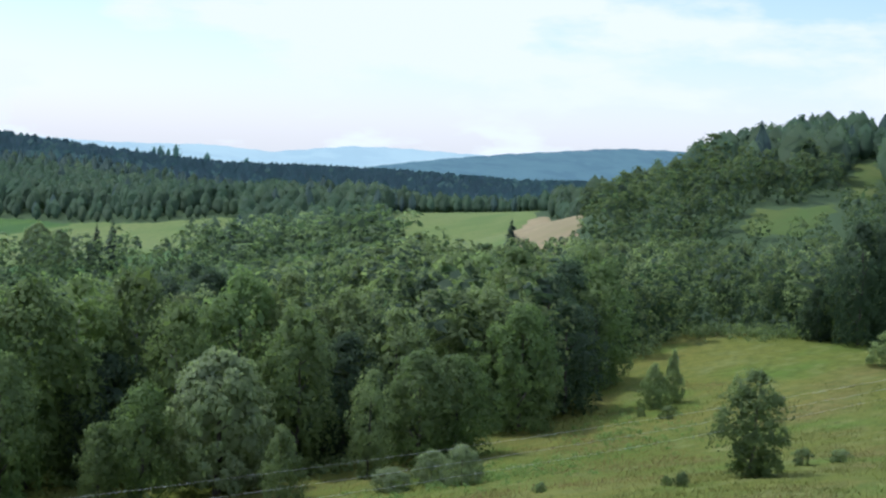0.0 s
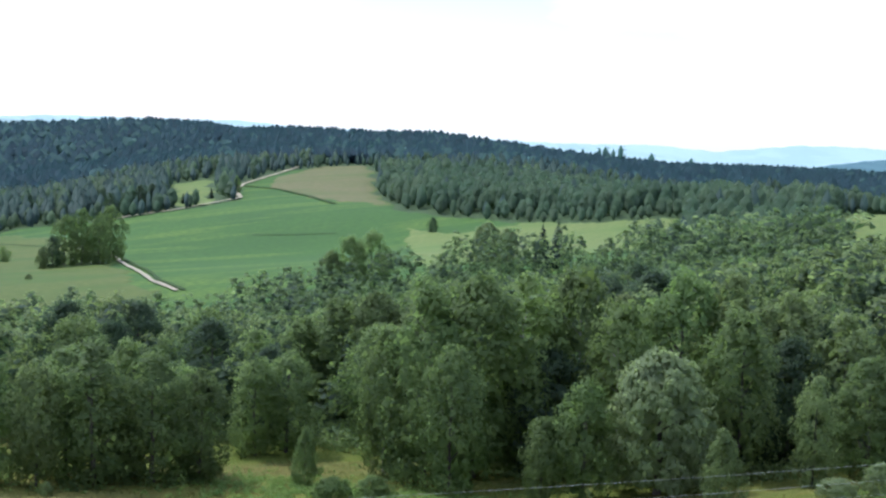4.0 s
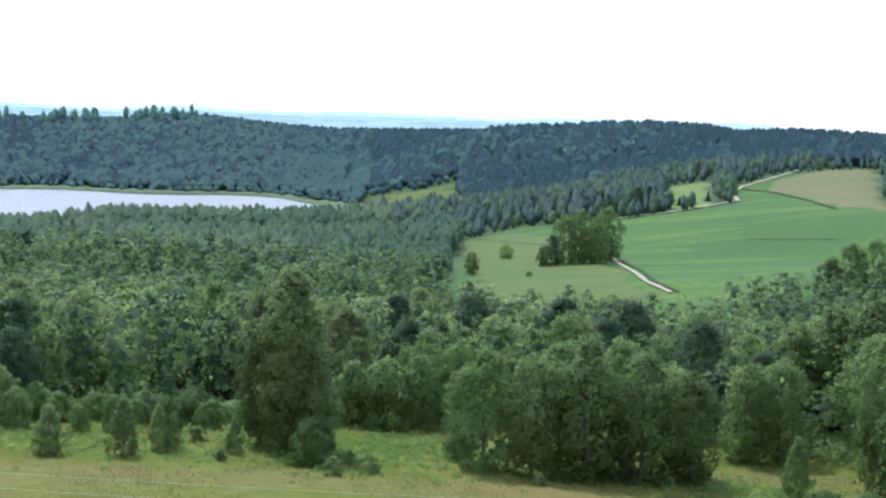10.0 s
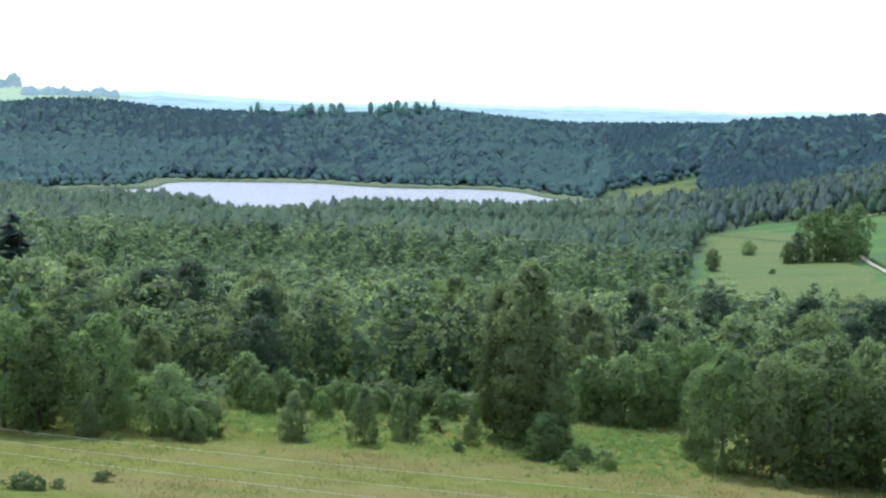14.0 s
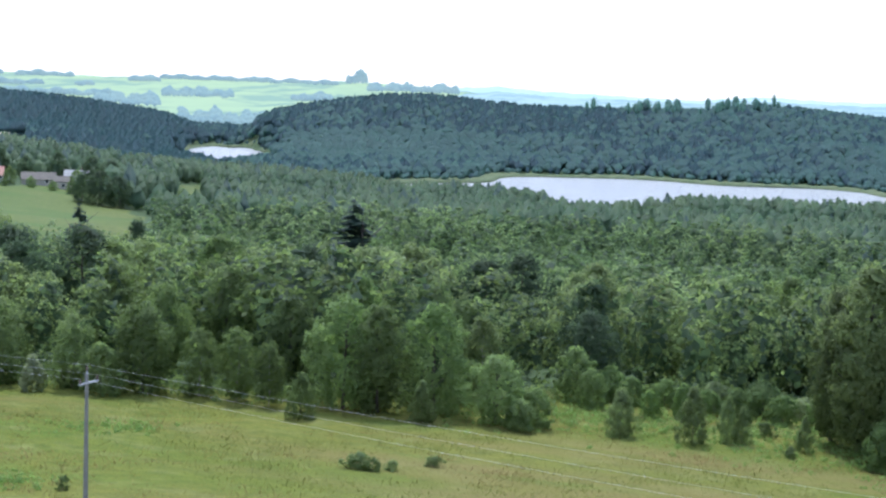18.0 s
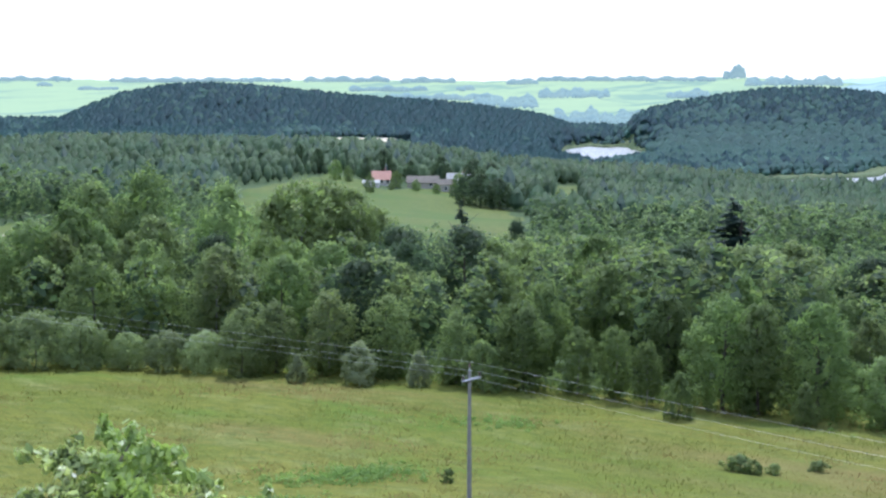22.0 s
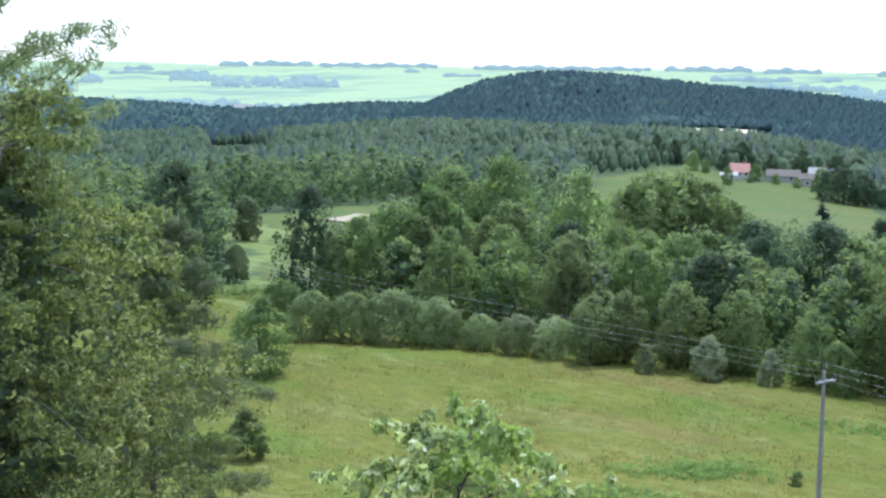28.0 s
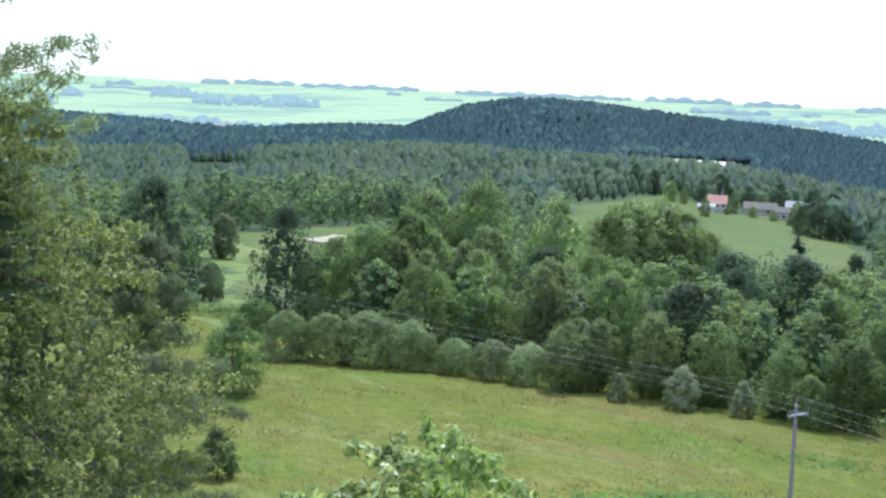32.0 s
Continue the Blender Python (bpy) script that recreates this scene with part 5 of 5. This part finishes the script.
def bough_tree(name, az, r, h, stems, boughs, reach, size, per, knots, material, bark, girth, label, seed, rise=0.45, droop=0.3, lowest=0.2, spread=0.16, long=1.0, hang=0.3, shoots=0, shoot=0.08, inner=0, tuft=0.105):
    """A tree near the eye: stems, boughs that bend outwards, and leaves in tufts along them."""
    rg = np.random.default_rng(seed)
    x, y = polar(az, r)
    ob = thing(name, pose(x, y, gz(x, y) - 0.05), label, "tree")
    roots = [(rg.normal(0, 0.12) * (stems > 1), rg.normal(0, 0.12) * (stems > 1), rg.uniform(0, math.tau), rg.uniform(0.02, 0.10) * (stems > 1)) for _ in range(stems)]

    def on_stem(k, f):
        sx, sy, a, lean = roots[k]
        return np.array((sx + math.cos(a) * lean * h * f, sy + math.sin(a) * lean * h * f, h * f)) + np.array((math.sin(f * 7 + k), math.cos(f * 6 + k), 0)) * 0.012 * h * f

    for k in range(stems):
        pts = [on_stem(k, f) for f in np.linspace(-0.02, 0.97, 12)]
        v, q = tube(pts, [girth * (1.15 - 1.05 * i / 11) for i in range(12)], 8)
        part("trunk", mesh_of("trunk", v, q, [], True), M[bark], ob)
    C, LV, LQ = [], [], []
    for i in range(boughs):
        f = lowest + (1 - lowest) * (i + rg.uniform(0, 1)) / boughs
        a = i * 2.39996 + rg.uniform(-0.5, 0.5)
        L = float(np.interp(f, *zip(*reach))) * rg.uniform(0.72, 1.12)
        lift, fall = rise * rg.uniform(0.5, 1.4), droop * rg.uniform(0.5, 1.5)
        start = on_stem(i % stems, max(0.05, f - 0.35 * rise * L / h))
        side = np.array((-math.sin(a), math.cos(a), 0)) * rg.uniform(-0.18, 0.18) * L
        s_ = np.linspace(0, 1, 7)
        path = start + np.stack([math.cos(a) * L * s_, math.sin(a) * L * s_, L * (lift * s_ - fall * s_ ** 2)], 1) + side * (s_ ** 2)[:, None]
        v, q = tube(path, girth * 0.30 * (1.05 - s_) * min(1.0, L), 5)
        LQ += [tuple(j + len(LV) for j in g) for g in q]
        LV += v
        for sp in np.linspace(0.28, 1.03, knots):
            p = np.array([np.interp(sp, s_, path[:, j]) for j in range(3)])
            for _ in range(2):
                off = rg.normal(0, spread * L * (1.1 - 0.75 * sp), 3) * (1, 1, 0.55)
                C.append(p + off)
        for _ in range(shoots):
            sp = rg.uniform(0.35, 1.0)
            p = np.array([np.interp(sp, s_, path[:, j]) for j in range(3)])
            tip = p + np.array((rg.normal(0, 0.25), rg.normal(0, 0.25), 1.0)) * rg.uniform(0.5, 1.3) * shoot * h
            v, q = tube([p, (p + tip) / 2, tip], [girth * 0.07, girth * 0.05, girth * 0.02], 4)
            LQ += [tuple(j + len(LV) for j in g) for g in q]
            LV += v
            C += [p + (tip - p) * k for k in (0.35, 0.6, 0.8, 1.0)]
    part("bough_frame", mesh_of("bough_frame", LV, LQ, [], True), M[bark], ob)
    V, Q, _ = leaves(np.array(C), tuft * math.sqrt(h / 8) * rg.uniform(0.7, 1.35, len(C)), per, size, rg, 0.7, hang, long)
    # Dark-coloured inner leaves stand in for shade within the crown.
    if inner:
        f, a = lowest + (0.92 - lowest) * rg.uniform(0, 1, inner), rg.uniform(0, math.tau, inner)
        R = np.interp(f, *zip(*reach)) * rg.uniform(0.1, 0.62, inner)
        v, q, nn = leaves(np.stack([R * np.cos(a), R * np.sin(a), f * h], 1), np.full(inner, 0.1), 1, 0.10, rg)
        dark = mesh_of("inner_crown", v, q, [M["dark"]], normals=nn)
        part("inner_crown", dark, None, ob, "inner leaves with shade put into their dark colour")
    crown = mesh_of("crown", V, Q, [M[material]])
    part("crown", crown, None, ob)
    return ob


bough_tree("fruit_tree", 44.2, 13.0, 4.9, 1, 92, ((0.0, 0.6), (0.5, 1.5), (0.72, 1.8), (0.85, 1.5), (0.94, 1.05), (1.0, 0.6)), 0.036, 7, 13, "fruit", "bark", 0.07,
           "sunlit young fruit tree, glossy leaves with glints put into their colour", 5, rise=0.35, droop=0.3, lowest=0.45, spread=0.12, hang=0.8, long=1.35, shoots=1, shoot=0.04, tuft=0.085)
bough_tree("sapling", 36.3, 14.5, 3.75, 1, 22, ((0.0, 0.1), (0.5, 0.5), (0.8, 0.35), (1.0, 0.08)), 0.030, 10, 5, "alder", "bark", 0.03,
           "thin leafy sapling beside the fruit tree", 6, rise=1.0, lowest=0.45, spread=0.12, shoots=1)
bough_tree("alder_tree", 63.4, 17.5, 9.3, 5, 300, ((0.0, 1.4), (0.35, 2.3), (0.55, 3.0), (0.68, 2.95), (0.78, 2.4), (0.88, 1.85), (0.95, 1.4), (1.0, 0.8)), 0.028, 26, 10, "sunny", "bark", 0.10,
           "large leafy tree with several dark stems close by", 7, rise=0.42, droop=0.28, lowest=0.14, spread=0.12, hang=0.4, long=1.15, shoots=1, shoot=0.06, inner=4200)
bough_tree("pine_tree", 65.3, 21.5, 15.5, 1, 56, ((0.0, 1.6), (0.4, 2.6), (0.7, 2.6), (0.85, 2.1), (1.0, 0.4)), 0.017, 40, 12, "pine", "bark", 0.15,
           "grey-green pine rising behind the leafy tree", 8, rise=0.35, droop=-0.35, lowest=0.45, spread=0.05, hang=0.0, long=5.2, tuft=0.14)
bough_tree("pine_tree", 56.4, 22.5, 8.9, 1, 70, ((0.0, 1.6), (0.5, 1.9), (0.75, 1.5), (1.0, 0.3)), 0.016, 34, 10, "pine", "bark", 0.09,
           "young grey-green pine beside the leafy tree", 9, rise=0.25, droop=0.1, lowest=0.15, spread=0.12, hang=0.0, long=5.0, tuft=0.17)

# ---- the power line ----
LINE = ((-150.0, 75.4, 11.0), (-36.0, 63.0, 7.9), (112.0, 42.2, 8.6))


def power_pole(x, y, tall):
    ob = thing("power_pole", pose(x, y, gz(x, y), 0, 0, math.degrees(math.atan2(-20.8, 148))), "slim grey pole of a rural power line in the meadow", "power pole", "poles of the line")
    bm = bmesh.new()
    bmesh.ops.create_cone(bm, cap_ends=True, segments=10, radius1=0.14, radius2=0.09, depth=tall)
    bmesh.ops.translate(bm, verts=bm.verts, vec=(0, 0, tall / 2 - 0.3))
    part("post", bm, M["concrete"], ob)
    bm = bmesh.new()
    bmesh.ops.create_cube(bm, size=1)
    bmesh.ops.scale(bm, verts=bm.verts, vec=(0.09, 1.5, 0.09))
    bmesh.ops.bevel(bm, geom=bm.edges[:], offset=0.01, segments=1)
    bmesh.ops.translate(bm, verts=bm.verts, vec=(0.12, 0, tall - 0.72))
    part("crossarm", bm, M["steel"], ob)
    bm = bmesh.new()
    bmesh.ops.create_cone(bm, cap_ends=True, segments=8, radius1=0.035, radius2=0.03, depth=0.3)
    bmesh.ops.translate(bm, verts=bm.verts, vec=(0, 0, tall - 0.25))
    part("top_bracket", bm, M["steel"], ob)
    for py, pz in ((-0.68, tall - 0.67), (0.68, tall - 0.67), (0.0, tall - 0.10)):
        bm = bmesh.new()
        for k, rad in enumerate((0.05, 0.075, 0.055, 0.07, 0.04)):
            bmesh.ops.create_cone(bm, cap_ends=True, segments=8, radius1=rad, radius2=rad * 0.7, depth=0.05, matrix=Matrix.Translation((0.12 if py else 0, py, pz + 0.05 * k)))
        part("insulator", bm, M["porcelain"], ob, "brown porcelain insulator")
    return ob


for row in LINE:
    power_pole(*row)
for (xa, ya, ta), (xb, yb, tb), sag in ((LINE[0], LINE[1], 0.2), (LINE[1], LINE[2], 2.4)):
    za, zb = gz(xa, ya) + ta, gz(xb, yb) + tb
    d = math.hypot(xb - xa, yb - ya)
    ox, oy = -(yb - ya) / d, (xb - xa) / d
    for side, up, more in ((-0.68, -0.42, 0.7 * sag / 2.4), (0.68, -0.42, 0.4 * sag / 2.4), (0.0, 0.18, 0.0)):
        V, Q = [], []
        n = 40
        for i in range(n + 1):
            k = i / n
            c = np.array((xa + (xb - xa) * k + ox * side, ya + (yb - ya) * k + oy * side, za + (zb - za) * k + up - 4 * (sag + more) * k * (1 - k)))
            for j in range(4):
                a = j * math.pi / 2
                V.append(c + 0.0044 * np.array((ox * math.cos(a), oy * math.cos(a), math.sin(a))))
            if i:
                o = (i - 1) * 4
                Q += [(o + j, o + (j + 1) % 4, o + 4 + (j + 1) % 4, o + 4 + j) for j in range(4)]
        w = new("power_wire", mesh_of("power_wire", np.array(V), Q, [M["wire"]], True))
        tagged(w, "thin aluminium wire strung between the poles", "wire", "wires of the line")

# ---- the farm ----


def box_bm(w, d, h, z0=0.0):
    bm = bmesh.new()
    bmesh.ops.create_cube(bm, size=1)
    bmesh.ops.scale(bm, verts=bm.verts, vec=(w, d, h))
    bmesh.ops.translate(bm, verts=bm.verts, vec=(0, 0, z0 + h / 2))
    return bm


def house(x, y, turn, w, d, eaves, ridge, wall, roof, label, windows=3, chimney=True, name="farmhouse"):
    ob = thing(name, pose(x, y, gz(x, y) - 0.2, 0, 0, turn), label, "house" if name == "farmhouse" else "barn", "farm buildings")
    bm = bmesh.new()
    pts = [(-w / 2, -d / 2, 0), (w / 2, -d / 2, 0), (w / 2, d / 2, 0), (-w / 2, d / 2, 0)]
    lo_ = [bm.verts.new(p) for p in pts]
    hi_ = [bm.verts.new((p[0], p[1], eaves)) for p in pts]
    g0, g1 = bm.verts.new((-w / 2, 0, ridge - 0.15)), bm.verts.new((w / 2, 0, ridge - 0.15))
    bm.faces.new((lo_[0], lo_[1], hi_[1], hi_[0]))
    bm.faces.new((lo_[2], lo_[3], hi_[3], hi_[2]))
    bm.faces.new((lo_[1], lo_[2], hi_[2], g1, hi_[1]))
    bm.faces.new((lo_[3], lo_[0], hi_[0], g0, hi_[3]))
    part("wall", bm, M[wall], ob)
    for s in (-1, 1):
        bm = bmesh.new()
        run, rise = d / 2 + 0.5, (ridge - eaves) * (d / 2 + 0.5) / (d / 2)
        q = [(-w / 2 - 0.4, 0, ridge), (w / 2 + 0.4, 0, ridge), (w / 2 + 0.4, s * run, ridge - rise), (-w / 2 - 0.4, s * run, ridge - rise)]
        top = [bm.verts.new((p[0], p[1], p[2] + 0.16)) for p in q]
        bot = [bm.verts.new(p) for p in q]
        bm.faces.new(top)
        bm.faces.new(bot[::-1])
        for k in range(4):
            bm.faces.new((top[k], bot[k], bot[(k + 1) % 4], top[(k + 1) % 4]))
        bmesh.ops.recalc_face_normals(bm, faces=bm.faces)
        part("roof", bm, M[roof], ob)
    for k in range(windows):
        wx = -w / 2 + w * (k + 0.5) / windows
        fr = box_bm(1.3, 0.12, 1.5, 1.0)
        bmesh.ops.translate(fr, verts=fr.verts, vec=(wx, -d / 2 - 0.03, 0))
        f = part("window", fr, M["white"], ob)
        pn = box_bm(1.05, 0.1, 1.25, 1.12)
        bmesh.ops.translate(pn, verts=pn.verts, vec=(wx, -d / 2 - 0.06, 0))
        part("pane", pn, M["glass"], f)
    if chimney:
        c = box_bm(0.7, 0.7, 1.6, ridge - 0.6)
        bmesh.ops.translate(c, verts=c.verts, vec=(w * 0.2, 0.3, 0))
        part("chimney", c, M["red_roof"], ob)
    return ob


house(-306, 466, 34, 7.0, 6, 2.6, 5.4, "plaster", "red_roof", "small farmhouse with faded red tiled roof")
house(-302, 453, 30, 6, 4, 1.9, 2.8, "plaster", "pale_roof", "low white shed with pale sheet roof", 0, False, "shed")
house(-292, 474, 32, 12, 7, 2.6, 4.8, "grey_wall", "grey_roof", "long grey barn with grey sheet roof", 2, False, "barn")
house(-284, 488, 28, 9, 7, 3.6, 6.6, "plaster", "pale_roof", "farmhouse with light sheet roof behind the barn")
house(-279, 470, 26, 6, 5, 3.4, 5.0, "grey_wall", "grey_roof", "weathered grey barn end beside the yard", 1, False, "barn")
house(-362, 512, 36, 5, 3, 2.4, 3.2, "white", "pale_roof", "small white shed at the field's edge", 1, False, "shed")
house(-233, 442, 30, 2.2, 1.6, 1.0, 1.5, "white", "pale_roof", "low white hut beside the orchard", 0, False, "shed")
house(-1370, 1035, 50, 22, 14, 7, 14, "plaster", "pale_roof", "white house far off beside the fields", 3)
for row in ((30.0, 500, 9.5, 1.2), (29.3, 492, 11.5, 1.2), (28.6, 488, 10.5, 1.2), (33.75, 520, 7, 0.8), (35.1, 566, 8, 0.9), (34.6, 560, 6, 0.9), (33.9, 575, 9, 0.8), (32.7, 548, 6.5, 1.0), (32.1, 575, 9, 0.9), (30.2, 545, 7.5, 1.2), (29.6, 556, 12.5, 1.2), (28.9, 548, 12.0, 1.1), (28.2, 530, 7, 1.1), (27.9, 560, 8.5, 1.0),
            (35.8, 590, 10, 0.8), (36.5, 600, 11, 0.8), (27.4, 520, 6.4, 1.0), (26.8, 540, 7.6, 0.9), (26.2, 512, 6.2, 1.0), (30.9, 590, 11, 1.0), (33.2, 600, 11, 1.0), (31.9, 540, 4.2, 1.2), (31.1, 535, 3.6, 1.3), (32.9, 536, 3.0, 1.2), (30.4, 528, 5.0, 1.1)):
    plant("dark" if row[2] > 8.2 else "broad", *row, label="bushy tree beside the farm buildings", group="farm trees")

# ---- grass and weeds ----


def tufts(name, az, r, height, blades, spread, rg, material, label, lean=0.45, width=0.028):
    """Blades of grass as thin triangles."""
    n = len(az)
    x, y = -np.sin(np.radians(az)) * r, np.cos(np.radians(az)) * r
    x, y, h = np.repeat(x, blades) + rg.normal(0, spread, n * blades), np.repeat(y, blades) + rg.normal(0, spread, n * blades), np.repeat(height, blades) * rg.uniform(0.6, 1.2, n * blades)
    z = ground_z(x, y) - 0.03
    a = rg.uniform(0, math.tau, n * blades)
    w = width * rg.uniform(0.7, 1.4, n * blades)
    t = rg.normal(0, lean, (n * blades, 2)) * h[:, None]
    V = np.stack([np.stack([x - w * np.cos(a), y - w * np.sin(a), z], -1), np.stack([x + w * np.cos(a), y + w * np.sin(a), z], -1), np.stack([x + t[:, 0], y + t[:, 1], z + h], -1)], 1).reshape(-1, 3)
    ob = new(name, mesh_of(name, V, np.arange(len(V)).reshape(-1, 3), [material], normals=np.tile((0.0, 0.0, 1.0), (len(V), 1)) + rg.normal(0, 0.25, (len(V), 3))))
    return tagged(ob, label, "grass", kind="stuff")


def grass_shader(name, a, b, c):
    m, n, l, p = shader(name, 0.8, 0.15)
    geo = n.new("ShaderNodeNewGeometry")
    col = blend(n, l, geo.outputs["Random Per Island"], a, b)
    col = blend(n, l, noise_fac(n, l, 0.06, 5.0, (1, 1.5, 1), 0.46, 0.62), col, c)
    l.new(col, p.inputs["Base Color"])
    tr = n.new("ShaderNodeBsdfTranslucent")
    l.new(col, tr.inputs["Color"])
    mix = n.new("ShaderNodeMixShader")
    mix.inputs["Fac"].default_value = 0.5
    l.new(p.outputs["BSDF"], mix.inputs[1])
    l.new(tr.outputs["BSDF"], mix.inputs[2])
    l.new(mix.outputs["Shader"], n["Material Output"].inputs["Surface"])
    return m


M["grass"] = grass_shader("meadow_blades", (0.13, 0.165, 0.034), (0.20, 0.20, 0.055), (0.23, 0.17, 0.07))
M["weeds"] = leaf_shader("weed_leaves", (0.085, 0.132, 0.038), (0.155, 0.205, 0.075), (0.10, 0.15, 0.045), tree_scale=0.4)
M["seed"] = grass_shader("seed_heads", (0.34, 0.31, 0.16), (0.46, 0.42, 0.24), (0.24, 0.25, 0.09))
grass_rng = np.random.default_rng(21)
n = 44000
ga = grass_rng.uniform(-64, 60, n)
gr = np.sqrt(grass_rng.uniform(52 ** 2, 150 ** 2, n))
ok = gr < np.interp(ga, EDGE_AZ, EDGE_R) + 6
tufts("meadow_grass", ga[ok], gr[ok], grass_rng.uniform(0.10, 0.30, ok.sum()), 6, 0.45, grass_rng, M["grass"], "rough unmown summer grass of the meadow")
n = 900
tufts("tall_grass", grass_rng.uniform(-64, -56, n), grass_rng.uniform(27, 44, n), grass_rng.uniform(0.5, 1.0, n), 6, 0.15, grass_rng, M["seed"], "tall pale grass gone to seed on the near slope", 0.25, 0.012)


def weeds(az, r, n, spread_az, spread_r, rg):
    a, d = az + rg.normal(0, spread_az, n), r + rg.normal(0, spread_r, n)
    x, y = -np.sin(np.radians(a)) * d, np.cos(np.radians(a)) * d
    return np.stack([x, y, ground_z(x, y) + 0.15], 1)


C = np.concatenate([weeds(*row, grass_rng) for row in (
    (34.0, 86, 140, 1.3, 1.5), (36.8, 84, 60, 1.2, 1.2), (28.5, 104, 60, 1.0, 1.2), (-23.0, 107, 260, 2.0, 3), (-26, 106, 120, 1.5, 2), (-19.5, 110, 160, 1.5, 4), (-6, 120, 260, 2.2, 5), (-3.5, 109, 150, 1.5, 3), (-46, 105, 200, 2.5, 4),
    (2, 118, 160, 3.0, 5), (11, 118, 120, 2.0, 4), (38, 75, 90, 1.5, 2), (-52, 125, 120, 1.5, 6), (0, 116, 420, 6.0, 6), (-5, 114, 260, 3.0, 5), (9, 117, 200, 3.0, 5), (-22, 110, 240, 3.0, 4))])
ua = grass_rng.uniform(-62, 58, 2600)
ur = np.interp(ua, EDGE_AZ, EDGE_R) + grass_rng.normal(1.0, 2.2, 2600)
ux, uy = -np.sin(np.radians(ua)) * ur, np.cos(np.radians(ua)) * ur
U = np.stack([ux, uy, ground_z(ux, uy) + grass_rng.uniform(0.1, 1.0, 2600)], 1)
V, Q, N = leaves(U, grass_rng.uniform(0.4, 1.0, 2600), 18, 0.17, grass_rng)
tagged(new("undergrowth", mesh_of("undergrowth", V, Q, [M["alder"]], normals=N)), "tangled undergrowth along the edge of the wood", "undergrowth", kind="stuff")
V, Q, N = leaves(C, grass_rng.uniform(0.25, 0.6, len(C)), 18, 0.085, grass_rng, flat=0.6)
tagged(new("weed_patches", mesh_of("weed_patches", V, Q, [M["weeds"]], normals=N)), "patches of lush green weeds in the meadow", "weeds", kind="stuff")
